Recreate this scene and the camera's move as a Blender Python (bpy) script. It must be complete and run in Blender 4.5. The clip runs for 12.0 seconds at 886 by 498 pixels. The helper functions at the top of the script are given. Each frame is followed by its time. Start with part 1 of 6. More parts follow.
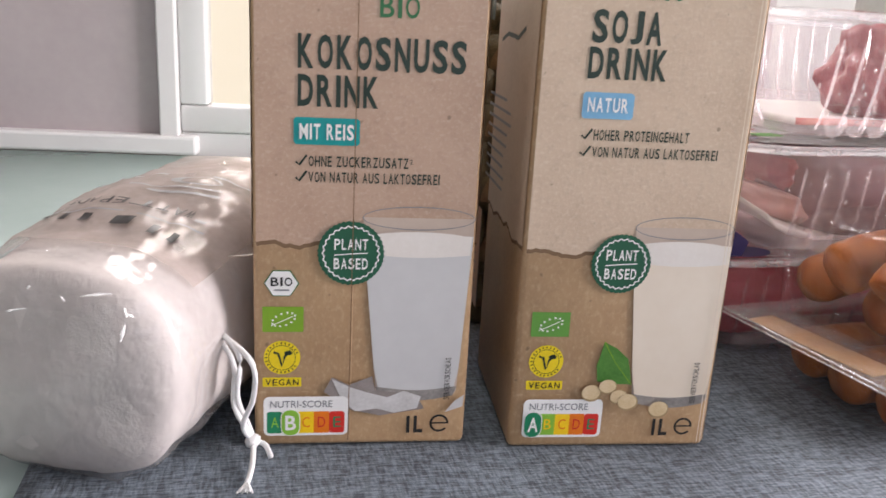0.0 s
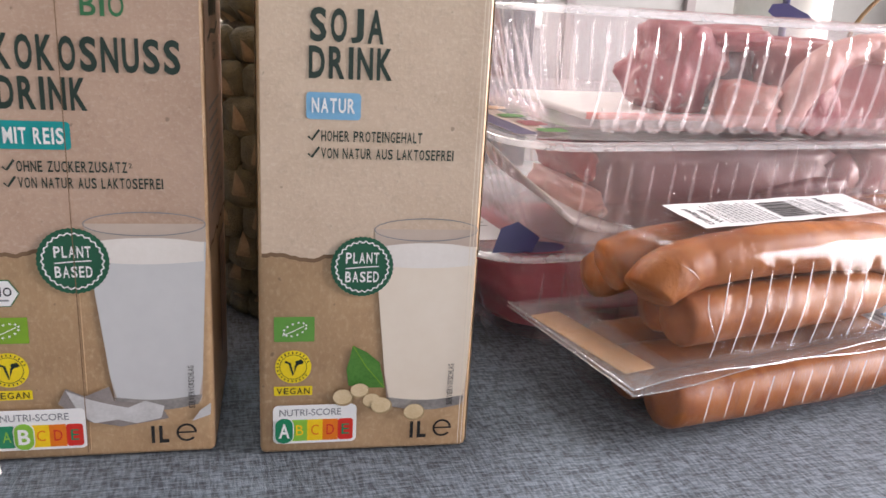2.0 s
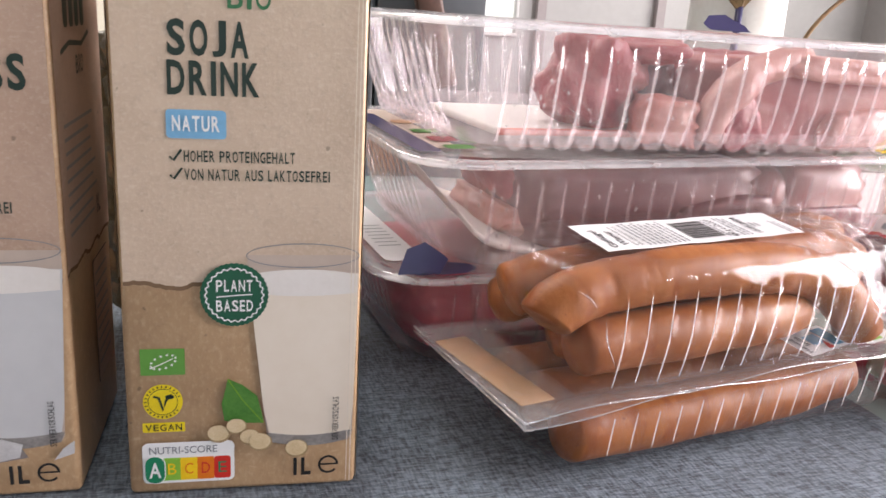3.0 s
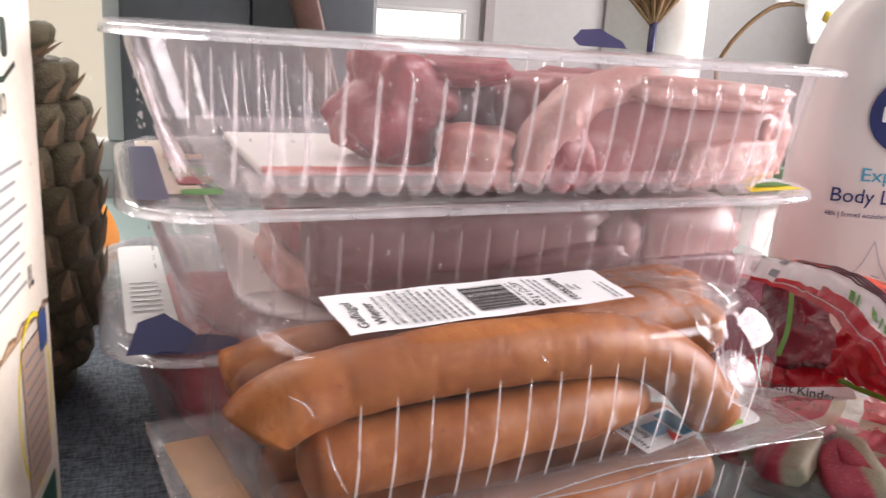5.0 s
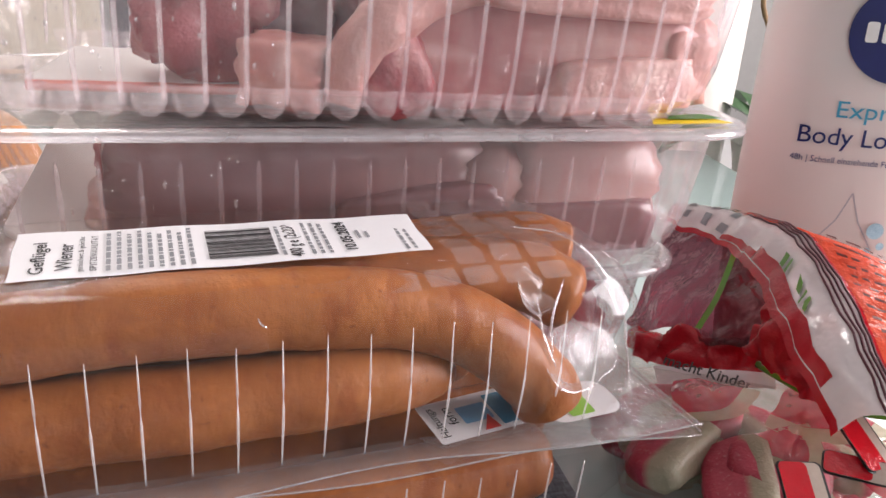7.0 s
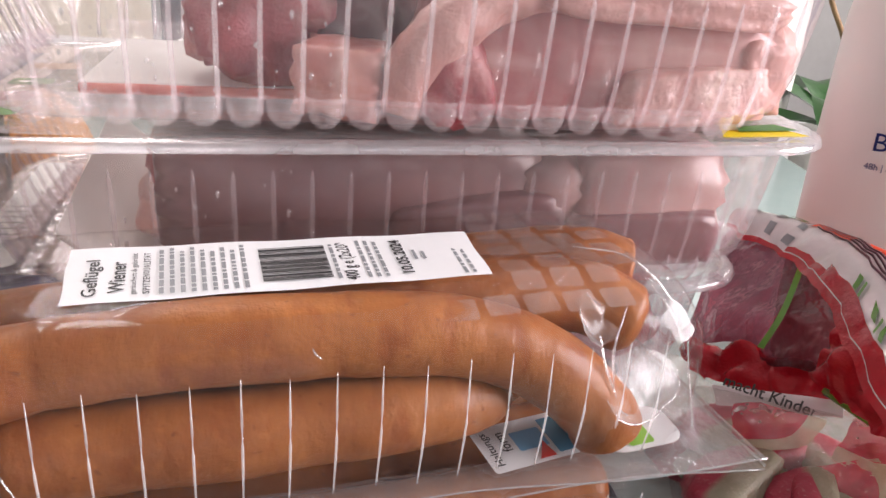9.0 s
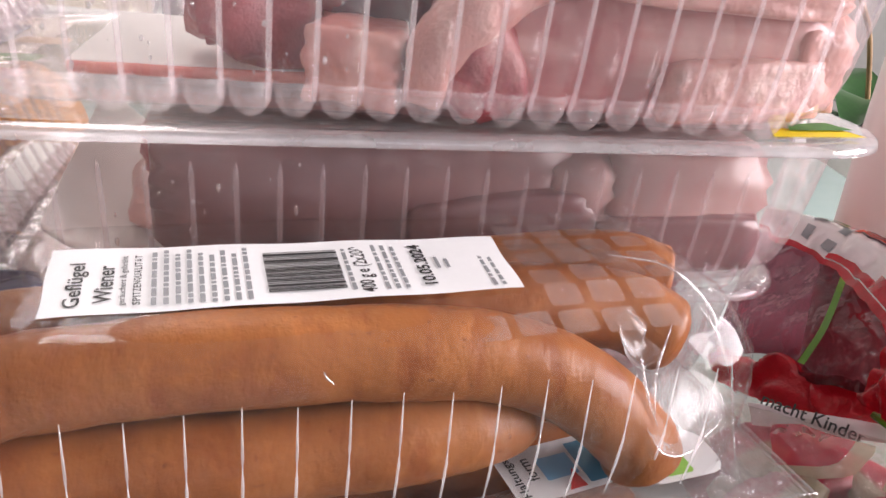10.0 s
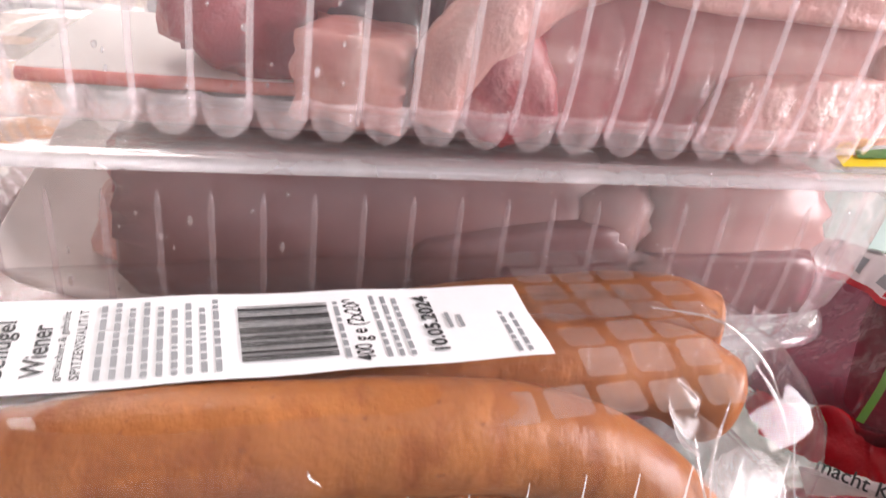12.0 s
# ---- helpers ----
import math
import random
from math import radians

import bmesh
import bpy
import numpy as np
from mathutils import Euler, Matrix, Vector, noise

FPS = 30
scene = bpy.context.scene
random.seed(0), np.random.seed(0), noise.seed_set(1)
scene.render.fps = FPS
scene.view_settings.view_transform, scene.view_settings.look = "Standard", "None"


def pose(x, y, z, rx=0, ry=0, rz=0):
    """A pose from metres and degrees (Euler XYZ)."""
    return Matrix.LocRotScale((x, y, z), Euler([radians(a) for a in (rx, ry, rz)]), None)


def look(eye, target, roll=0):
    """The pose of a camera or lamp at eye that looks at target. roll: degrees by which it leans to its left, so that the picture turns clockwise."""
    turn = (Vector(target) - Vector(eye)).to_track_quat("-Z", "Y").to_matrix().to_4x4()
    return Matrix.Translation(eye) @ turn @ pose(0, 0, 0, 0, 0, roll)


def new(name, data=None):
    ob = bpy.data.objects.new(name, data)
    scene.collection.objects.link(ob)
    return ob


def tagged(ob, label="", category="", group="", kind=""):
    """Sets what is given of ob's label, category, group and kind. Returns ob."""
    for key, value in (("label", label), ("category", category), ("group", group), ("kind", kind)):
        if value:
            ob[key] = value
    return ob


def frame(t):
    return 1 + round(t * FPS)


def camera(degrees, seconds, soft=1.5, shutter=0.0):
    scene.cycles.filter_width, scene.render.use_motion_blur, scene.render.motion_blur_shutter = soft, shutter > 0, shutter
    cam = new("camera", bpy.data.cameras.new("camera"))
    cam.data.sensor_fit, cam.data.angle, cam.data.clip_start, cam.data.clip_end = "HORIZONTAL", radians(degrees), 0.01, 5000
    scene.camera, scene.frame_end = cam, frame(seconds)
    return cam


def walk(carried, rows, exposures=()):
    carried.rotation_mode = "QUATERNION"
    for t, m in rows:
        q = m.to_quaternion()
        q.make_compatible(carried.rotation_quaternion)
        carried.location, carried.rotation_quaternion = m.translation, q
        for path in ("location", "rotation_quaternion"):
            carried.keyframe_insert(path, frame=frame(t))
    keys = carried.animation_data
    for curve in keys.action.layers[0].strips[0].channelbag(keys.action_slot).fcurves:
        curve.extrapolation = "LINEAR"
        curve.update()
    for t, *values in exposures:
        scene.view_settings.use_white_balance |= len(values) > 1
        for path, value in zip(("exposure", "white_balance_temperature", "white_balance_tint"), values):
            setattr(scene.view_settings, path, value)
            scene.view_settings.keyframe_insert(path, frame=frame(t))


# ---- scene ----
cam = camera(57.0, 12.0, 1.5, 0.25)
PATH = [
    (0, (0.0183, 0.0415, 0.1468), (0.0283, 0.1371, 0.1196), 3.1),
    (0.5, (0.0376, 0.0389, 0.1560), (0.0486, 0.1343, 0.1282), 3.0),
    (1, (0.0648, 0.0403, 0.1554), (0.0774, 0.1353, 0.1270), 2.9),
    (1.5, (0.0831, 0.0375, 0.1547), (0.0969, 0.1325, 0.1264), 2.9),
    (2, (0.0895, 0.0406, 0.1547), (0.1054, 0.1351, 0.1260), 3.2),
    (2.5, (0.1044, 0.0450, 0.1552), (0.1217, 0.1395, 0.1275), 3.4),
    (3, (0.1237, 0.0525, 0.1577), (0.1419, 0.1468, 0.1300), 3.5),
    (3.2, (0.1260, 0.0545, 0.1615), (0.1452, 0.1486, 0.1335), 3.8),
    (5, (0.2102, 0.1099, 0.1589), (0.2317, 0.2041, 0.1336), 3.4),
    (5.5, (0.2520, 0.1042, 0.1687), (0.2705, 0.1984, 0.1406), 3.7),
    (6, (0.2853, 0.1130, 0.1498), (0.3007, 0.2074, 0.1208), 3.6),
    (6.5, (0.2950, 0.1269, 0.1470), (0.3070, 0.2213, 0.1163), 3.5),
    (7, (0.3095, 0.1444, 0.1493), (0.3185, 0.2385, 0.1167), 3.3),
    (9, (0.3046, 0.1565, 0.1588), (0.3090, 0.2496, 0.1224), 3.8),
    (9.5, (0.3049, 0.1637, 0.1604), (0.3091, 0.2565, 0.1236), 4.5),
    (10, (0.2989, 0.1783, 0.1565), (0.3037, 0.2704, 0.1179), 5.2),
    (10.5, (0.3069, 0.1731, 0.1444), (0.3116, 0.2655, 0.1061), 5.4),
    (11, (0.3058, 0.1678, 0.1361), (0.3095, 0.2596, 0.0965), 5.5),
    (11.5, (0.3005, 0.1879, 0.1432), (0.3045, 0.2795, 0.1034), 6.1),
    (12, (0.2974, 0.2116, 0.1539), (0.3020, 0.3036, 0.1149), 6.0),
]
walk(cam, [(t, look(eye, target, roll)) for t, eye, target, roll in PATH], [(0.0, 0.32), (3.2, 0.26), (5.0, 0.02), (5.6, -0.17), (6.5, -0.24), (9.0, -0.13), (10.5, -0.08), (11.5, 0.08), (12.0, 0.13)])
scene.cycles.transparent_max_bounces = 32

# ---- light: daylight through the room's windows, and an added far fill ----
world = bpy.data.worlds.new("world")
scene.world = world
world.use_nodes = True
wn = world.node_tree.nodes
sky = wn.new("ShaderNodeTexSky")
sky.sky_type, sky.sun_disc = "NISHITA", False
sky.sun_elevation, sky.sun_rotation = radians(38), radians(120)
wn["Background"].inputs["Strength"].default_value = 0.12
world.node_tree.links.new(sky.outputs[0], wn["Background"].inputs["Color"])


def window_light(name, eye, target, w, h, watts, colour=(1.0, 0.97, 0.93)):
    lamp = bpy.data.lights.new(name, "AREA")
    lamp.shape, lamp.size, lamp.size_y, lamp.energy, lamp.color = "RECTANGLE", w, h, watts, colour
    ob = new(name, lamp)
    ob.matrix_world = look(eye, target)
    return ob


window_light("daylight_right", (1.92, 0.20, 0.52), (0.9, 0.25, 0.33), 1.15, 1.10, 78, (1.0, 0.915, 0.955))
window_light("daylight_front", (0.55, -1.72, 0.75), (0.5, 0.0, 0.45), 1.5, 1.1, 3.5, (1.0, 0.905, 0.915))
window_light("daylight_back", (-0.03, 0.97, 0.74), (0.16, 0.35, 0.0), 0.26, 1.0, 10, (1.0, 0.93, 0.90))
# added lamp that brightens the far wall; the wall behind it is solid
window_light("far_wall_fill", (1.93, 1.9, 0.6), (1.0, 2.0, 0.4), 0.6, 1.0, 16, (1.0, 0.96, 0.93))


# ---- materials ----
class Nodes:
    """A node material with the Principled shader at hand."""

    def __init__(self, name):
        self.m = bpy.data.materials.new(name)
        self.m.use_nodes = True
        self.t = self.m.node_tree
        self.p = self.t.nodes["Principled BSDF"]
        self.out = self.t.nodes["Material Output"]
        self.co = self.add("ShaderNodeTexCoord").outputs["Object"]

    def add(self, kind, **inputs):
        n = self.t.nodes.new(kind)
        for key, value in inputs.items():
            n.inputs[key.replace("_", " ")].default_value = value
        return n

    def link(self, a, b):
        self.t.links.new(a, b)

    def noise(self, scale, detail=3, rough=0.6, stretch=None):
        n = self.add("ShaderNodeTexNoise", Scale=scale, Detail=detail, Roughness=rough)
        src = self.co
        if stretch:
            mp = self.add("ShaderNodeMapping")
            mp.inputs["Scale"].default_value = stretch
            self.link(src, mp.inputs[0])
            src = mp.outputs[0]
        self.link(src, n.inputs["Vector"])
        return n.outputs["Fac"]

    def ramp(self, fac, *stops):
        r = self.add("ShaderNodeValToRGB")
        el = r.color_ramp.elements
        while len(el) < len(stops):
            el.new(0.5)
        for e, (pos, col) in zip(el, stops):
            e.position, e.color = pos, (*col, 1)
        self.link(fac, r.inputs[0])
        return r.outputs[0]

    def mix(self, fac, a, b, blend="MIX"):
        n = self.add("ShaderNodeMix")
        n.data_type, n.blend_type = "RGBA", blend
        if isinstance(fac, (int, float)):
            n.inputs[0].default_value = fac
        else:
            self.link(fac, n.inputs[0])
        for s, v in ((6, a), (7, b)):
            if isinstance(v, tuple):
                n.inputs[s].default_value = (*v, 1)
            else:
                self.link(v, n.inputs[s])
        return n.outputs[2]

    def bump(self, height, strength=0.3, distance=0.001):
        b = self.add("ShaderNodeBump", Strength=strength, Distance=distance)
        self.link(height, b.inputs["Height"])
        return b.outputs[0]

    def finish(self, colour=None, rough=0.5, normal=None, **more):
        if colour is not None:
            if isinstance(colour, tuple):
                self.p.inputs["Base Color"].default_value = (*colour, 1)
            else:
                self.link(colour, self.p.inputs["Base Color"])
        if isinstance(rough, (int, float)):
            self.p.inputs["Roughness"].default_value = rough
        else:
            self.link(rough, self.p.inputs["Roughness"])
        if normal is not None:
            self.link(normal, self.p.inputs["Normal"])
        for key, value in more.items():
            self.p.inputs[key.replace("_", " ")].default_value = value
        return self.m


def speckled(name, a, b, scale, rough=0.55, bump=0.1, dist=0.0004, fine=None, **more):
    """Two tones mixed by a coarse and a fine noise, with a fine relief."""
    n = Nodes(name)
    coarse = n.noise(scale, 4)
    finer = n.noise(fine or scale * 9, 3)
    col = n.mix(0.35, n.ramp(coarse, (0.3, a), (0.72, b)), n.ramp(finer, (0.3, a), (0.7, b)))
    return n.finish(col, rough, n.bump(finer, bump, dist), **more)


def paint(name, colour, rough=0.5, vary=0.12, scale=60, **more):
    dark = tuple(c * (1 - vary) for c in colour)
    light = tuple(min(1, c * (1 + vary)) for c in colour)
    return speckled(name, dark, light, scale, rough, 0.06, **more)


def clear_film(name, haze=0.04, rough=0.06, tint=(0.97, 0.97, 0.98), low=0.05, high=0.75, wrinkle=None, haze_colour=(0.9, 0.9, 0.9)):
    """Thin clear plastic: lets light through, glossy at grazing angles, a little milky."""
    n = Nodes(name)
    clear = n.add("ShaderNodeBsdfTransparent")
    clear.inputs[0].default_value = (*tint, 1)
    gloss = n.add("ShaderNodeBsdfGlossy", Roughness=rough)
    milk = n.add("ShaderNodeBsdfTranslucent")
    milk.inputs[0].default_value = (*haze_colour, 1)
    white = n.add("ShaderNodeBsdfDiffuse")
    white.inputs[0].default_value = (*haze_colour, 1)
    weight = n.add("ShaderNodeLayerWeight", Blend=0.35)
    span = n.add("ShaderNodeMapRange")
    span.inputs["To Min"].default_value, span.inputs["To Max"].default_value = low, high
    power = n.add("ShaderNodeMath")
    power.operation = "POWER"
    power.inputs[1].default_value = 2.2
    n.link(weight.outputs["Facing"], power.inputs[0])
    n.link(power.outputs[0], span.inputs[0])
    if wrinkle:
        scale, strength, dist = wrinkle
        nrm = n.bump(n.noise(scale, 3, 0.55), strength, dist)
        for s in (gloss, weight):
            n.link(nrm, s.inputs["Normal"])
    hz = n.add("ShaderNodeAddShader")
    n.link(milk.outputs[0], hz.inputs[0])
    n.link(white.outputs[0], hz.inputs[1])
    cloud = n.add("ShaderNodeMapRange")
    cloud.inputs["To Min"].default_value, cloud.inputs["To Max"].default_value = haze * 0.5, haze * 1.5
    n.link(n.noise(70, 4), cloud.inputs[0])
    m1, m2 = n.add("ShaderNodeMixShader"), n.add("ShaderNodeMixShader")
    n.link(cloud.outputs[0], m1.inputs[0])
    n.link(clear.outputs[0], m1.inputs[1])
    n.link(hz.outputs[0], m1.inputs[2])
    n.link(span.outputs[0], m2.inputs[0])
    n.link(m1.outputs[0], m2.inputs[1])
    n.link(gloss.outputs[0], m2.inputs[2])
    n.link(m2.outputs[0], n.out.inputs[0])
    return n.m


def woven(name):
    """Blue-grey melange cloth: crossing threads of several greys."""
    n = Nodes(name)
    warp = n.noise(900, 2, 0.55, (1, 0.2, 1))
    weft = n.noise(900, 2, 0.55, (0.2, 1, 1))
    mel = n.noise(420, 2, 0.6)
    broad = n.noise(9, 3)
    a = n.ramp(warp, (0.40, (0.016, 0.025, 0.036)), (0.60, (0.185, 0.23, 0.275)))
    b = n.ramp(weft, (0.40, (0.024, 0.035, 0.049)), (0.61, (0.22, 0.265, 0.305)))
    col = n.mix(mel, a, b)
    col = n.mix(0.18, col, n.ramp(broad, (0.3, (0.075, 0.10, 0.125)), (0.7, (0.13, 0.16, 0.19))))
    add = n.add("ShaderNodeMath")
    n.link(warp, add.inputs[0])
    n.link(weft, add.inputs[1])
    return n.finish(col, 0.92, n.bump(add.outputs[0], 0.6, 0.0006), Sheen_Weight=0.15)


def kraft(name, a, b, fibre):
    """Printed kraft paper: soft clouds, fibres, scuffs and a few dark specks."""
    n = Nodes(name)
    cloud = n.noise(45, 4)
    mottle = n.noise(260, 4, 0.65)
    fib = n.noise(700, 3, 0.6, (1, 1, 0.6))
    curl = n.noise(420, 2, 0.5, (0.35, 1, 1))
    specks = n.noise(330, 1, 0.4)
    dark = tuple(c * 0.72 for c in a)
    col = n.ramp(cloud, (0.3, a), (0.7, b))
    col = n.mix(n.ramp(mottle, (0.52, (0, 0, 0)), (0.76, (0.42, 0.42, 0.42))), col, dark)
    col = n.mix(n.ramp(fib, (0.50, (0, 0, 0)), (0.72, (0.6, 0.6, 0.6))), col, fibre)
    col = n.mix(n.ramp(curl, (0.66, (0, 0, 0)), (0.72, (0.5, 0.5, 0.5))), col, fibre)
    col = n.mix(n.ramp(specks, (0.74, (0, 0, 0)), (0.8, (0.5, 0.5, 0.5))), col, (0.12, 0.08, 0.05))
    return n.finish(col, 0.42, n.bump(n.mix(0.5, fib, mottle), 0.28, 0.0005), Coat_Weight=0.12, Coat_Roughness=0.3)


def meat(name, a, b, fat, scale=55, grain=(1, 2.4, 1), relief=0.8):
    n = Nodes(name)
    streak = n.noise(scale, 5, 0.65, grain)
    fine = n.noise(scale * 8, 3)
    marb = n.noise(scale * 0.55, 3, 0.5, grain)
    col = n.mix(fine, n.ramp(streak, (0.3, a), (0.7, b)), b)
    col = n.mix(n.ramp(marb, (0.55, (0, 0, 0)), (0.67, (0.8, 0.8, 0.8))), col, fat)
    return n.finish(col, 0.31, n.bump(n.mix(0.4, streak, fine), relief, 0.0018), Subsurface_Weight=0.08, Subsurface_Radius=(0.006, 0.002, 0.001), Subsurface_Scale=0.5)


def sausage_skin(name):
    n = Nodes(name)
    cloud = n.noise(38, 4)
    blotch = n.noise(240, 4, 0.6)
    crease = n.noise(110, 3, 0.5, (1.7, 0.7, 0.7))
    pits = n.noise(420, 2, 0.5)
    fine = n.noise(1200, 2)
    col = n.ramp(cloud, (0.28, (0.225, 0.064, 0.015)), (0.72, (0.370, 0.136, 0.040)))
    col = n.mix(n.ramp(blotch, (0.56, (0, 0, 0)), (0.74, (0.40, 0.40, 0.40))), col, (0.52, 0.18, 0.05))
    col = n.mix(n.ramp(crease, (0.30, (0.55, 0.55, 0.55)), (0.48, (0, 0, 0))), col, (0.20, 0.045, 0.010))
    col = n.mix(n.ramp(pits, (0.66, (0, 0, 0)), (0.76, (0.6, 0.6, 0.6))), col, (0.12, 0.03, 0.01))
    height = n.mix(0.45, n.mix(0.16, crease, fine), n.noise(230, 3, 0.6))
    return n.finish(col, n.ramp(blotch, (0.3, (0.34, 0.34, 0.34)), (0.7, (0.5, 0.5, 0.5))), n.bump(height, 0.45, 0.0016), Subsurface_Weight=0.1, Subsurface_Radius=(0.006, 0.003, 0.001), Subsurface_Scale=0.4, Specular_IOR_Level=0.3, Coat_Weight=0.04, Coat_Roughness=0.3)


CLOTH = woven("blue_grey_weave")
TABLE = speckled("pale_green_glass", (0.40, 0.52, 0.49), (0.46, 0.57, 0.54), 6, 0.09, 0.0)
PAPER = kraft("beige_printed_paper", (0.460, 0.310, 0.222), (0.530, 0.372, 0.275), (0.58, 0.44, 0.35))
PAPER_SOY = kraft("grey_beige_printed_paper", (0.57, 0.435, 0.315), (0.65, 0.510, 0.380), (0.69, 0.575, 0.455))
# paper paled for the window light on the soy carton's right side
PAPER_SIDE_LIT = kraft("lit_side_paper", (0.70, 0.62, 0.50), (0.78, 0.71, 0.60), (0.82, 0.76, 0.66))
KRAFT = kraft("brown_kraft_paper", (0.42, 0.265, 0.140), (0.52, 0.345, 0.190), (0.62, 0.45, 0.28))
# dark brown for the torn print edge and the painted crease shadow
TORN_AND_SHADOW = paint("torn_edge_and_crease_shadow", (0.20, 0.12, 0.065), 0.8)
INK_GREEN = paint("dark_green_ink", (0.011, 0.030, 0.021), 0.45)
INK_GREEN2 = paint("mid_green_ink", (0.03, 0.16, 0.06), 0.45)
INK_BLACK = paint("black_ink", (0.014, 0.014, 0.014), 0.45)
INK_WHITE = paint("white_ink", (0.86, 0.86, 0.84), 0.45, 0.04)
INK_GREY = paint("grey_ink", (0.25, 0.26, 0.27), 0.45)
TAGBLUE = paint("deep_blue_ink", (0.02, 0.06, 0.20), 0.4)
TEAL = paint("teal_ink", (0.0, 0.30, 0.30), 0.45)
SKYBLUE = paint("light_blue_ink", (0.20, 0.45, 0.68), 0.45)
BADGE = paint("badge_green", (0.012, 0.10, 0.05), 0.45)
ECO = paint("leaf_green_ink", (0.20, 0.38, 0.02), 0.45)
ECO2 = paint("leaf_green_ink_darker", (0.12, 0.32, 0.05), 0.45)
YELLOW = paint("yellow_ink", (0.85, 0.66, 0.01), 0.45)
SCORE = [paint("score_" + c, v, 0.4) for c, v in (("dark_green", (0.01, 0.22, 0.10)), ("light_green", (0.25, 0.52, 0.05)), ("yellow", (0.95, 0.62, 0.01)), ("orange", (0.80, 0.20, 0.01)), ("red", (0.66, 0.03, 0.02)))]
MILK_GREY = speckled("coconut_milk_print", (0.56, 0.56, 0.56), (0.64, 0.64, 0.635), 14, 0.4, 0.0)
MILK_CREAM = speckled("soy_milk_print", (0.76, 0.66, 0.53), (0.83, 0.745, 0.63), 14, 0.4, 0.0)
GLASS_PRINT = speckled("glass_print", (0.50, 0.40, 0.33), (0.58, 0.48, 0.40), 30, 0.4, 0.0)
GLASS_FOOT = speckled("glass_foot_print", (0.16, 0.15, 0.15), (0.45, 0.42, 0.38), 70, 0.35, 0.0)
FOAM = speckled("milk_foam_print", (0.74, 0.69, 0.63), (0.82, 0.78, 0.73), 60, 0.4, 0.0)
LEAF_PRINT = speckled("leaf_print", (0.03, 0.14, 0.015), (0.12, 0.30, 0.05), 120, 0.45, 0.0)
BEAN_SHADE = speckled("bean_shade_print", (0.36, 0.25, 0.12), (0.48, 0.35, 0.19), 180, 0.45, 0.0)
BEAN_PRINT = speckled("bean_print", (0.60, 0.45, 0.24), (0.78, 0.64, 0.42), 180, 0.45, 0.0)
COCO_PRINT = speckled("coconut_flesh_print", (0.48, 0.47, 0.46), (0.70, 0.69, 0.68), 90, 0.45, 0.0)
COCO_SHADE = speckled("coconut_skin_print", (0.20, 0.17, 0.16), (0.34, 0.30, 0.28), 120, 0.45, 0.0)
SAUSAGE = sausage_skin("smoked_sausage_skin")
TRAY_CLEAR = clear_film("clear_tray_plastic", 0.06, 0.08, (0.95, 0.93, 0.94), 0.07, 0.7, (160, 0.15, 0.002), (0.9, 0.80, 0.82))
TRAY_MILKY = clear_film("milky_tray_plastic", 0.085, 0.12, (0.95, 0.93, 0.93), 0.06, 0.6, (160, 0.12, 0.002), (0.88, 0.80, 0.79))
TRAY_RIM = clear_film("tray_rim_plastic", 0.17, 0.12, (0.95, 0.95, 0.97), 0.1, 0.85)
LID_FILM = clear_film("lid_film", 0.16, 0.12, (0.95, 0.95, 0.95), 0.06, 0.8, (70, 0.3, 0.004))
PACK_CLEAR = clear_film("sausage_pack_plastic", 0.010, 0.05, (0.98, 0.975, 0.975), 0.022, 0.42, (40, 0.22, 0.003))
PACK_FLANGE = clear_film("sausage_pack_flange_plastic", 0.10, 0.1, (0.95, 0.945, 0.94), 0.08, 0.75, (60, 0.4, 0.005))
BAG_CLEAR = clear_film("candy_bag_film", 0.09, 0.08, (0.90, 0.88, 0.86), 0.07, 0.8, (50, 0.7, 0.007), (0.70, 0.62, 0.58))
PAD_FILM = clear_film("cotton_bag_film", 0.05, 0.13, (0.93, 0.92, 0.92), 0.035, 0.45, (30, 0.7, 0.012))
# whitened plastic whose haze stands in for highlights on the film's folds
PAD_FOLD_GLINT = clear_film("cotton_bag_fold_glint", 0.45, 0.06, (0.97, 0.97, 0.97), 0.25, 0.8)
MEAT_PINK = meat("pink_pork", (0.20, 0.026, 0.036), (0.37, 0.080, 0.088), (0.54, 0.27, 0.25), 70)
MEAT_PALE = meat("pale_pork_fat", (0.48, 0.20, 0.175), (0.60, 0.35, 0.305), (0.68, 0.48, 0.42))
MEAT_DARK = meat("dark_red_meat", (0.10, 0.018, 0.025), (0.19, 0.046, 0.052), (0.22, 0.075, 0.078), 40)
MEAT_LAYER = meat("layered_pork", (0.30, 0.072, 0.075), (0.45, 0.175, 0.165), (0.60, 0.38, 0.34), 42, (0.35, 1, 2.4), 0.35)
MEAT_SLAB = meat("dull_dark_meat", (0.125, 0.046, 0.052), (0.180, 0.076, 0.080), (0.26, 0.135, 0.13), 30, (0.4, 1, 1.6), 0.2)
MEAT_CUT = meat("cut_pork", (0.42, 0.130, 0.115), (0.54, 0.235, 0.200), (0.62, 0.37, 0.31), 60, (1, 1, 0.6), 0.4)
# near-black meat colour that holds the shade of a hollow
MEAT_HOLLOW_SHADE = meat("shaded_hollow_meat", (0.055, 0.014, 0.022), (0.11, 0.030, 0.040), (0.15, 0.05, 0.055), 40)
MEAT_DULL = meat("dull_pale_meat", (0.25, 0.120, 0.118), (0.36, 0.195, 0.185), (0.46, 0.30, 0.28), 30, (0.4, 1, 1.6), 0.2)
MEAT_DEEP = meat("deep_red_meat", (0.30, 0.022, 0.035), (0.44, 0.055, 0.075), (0.58, 0.24, 0.24), 30)
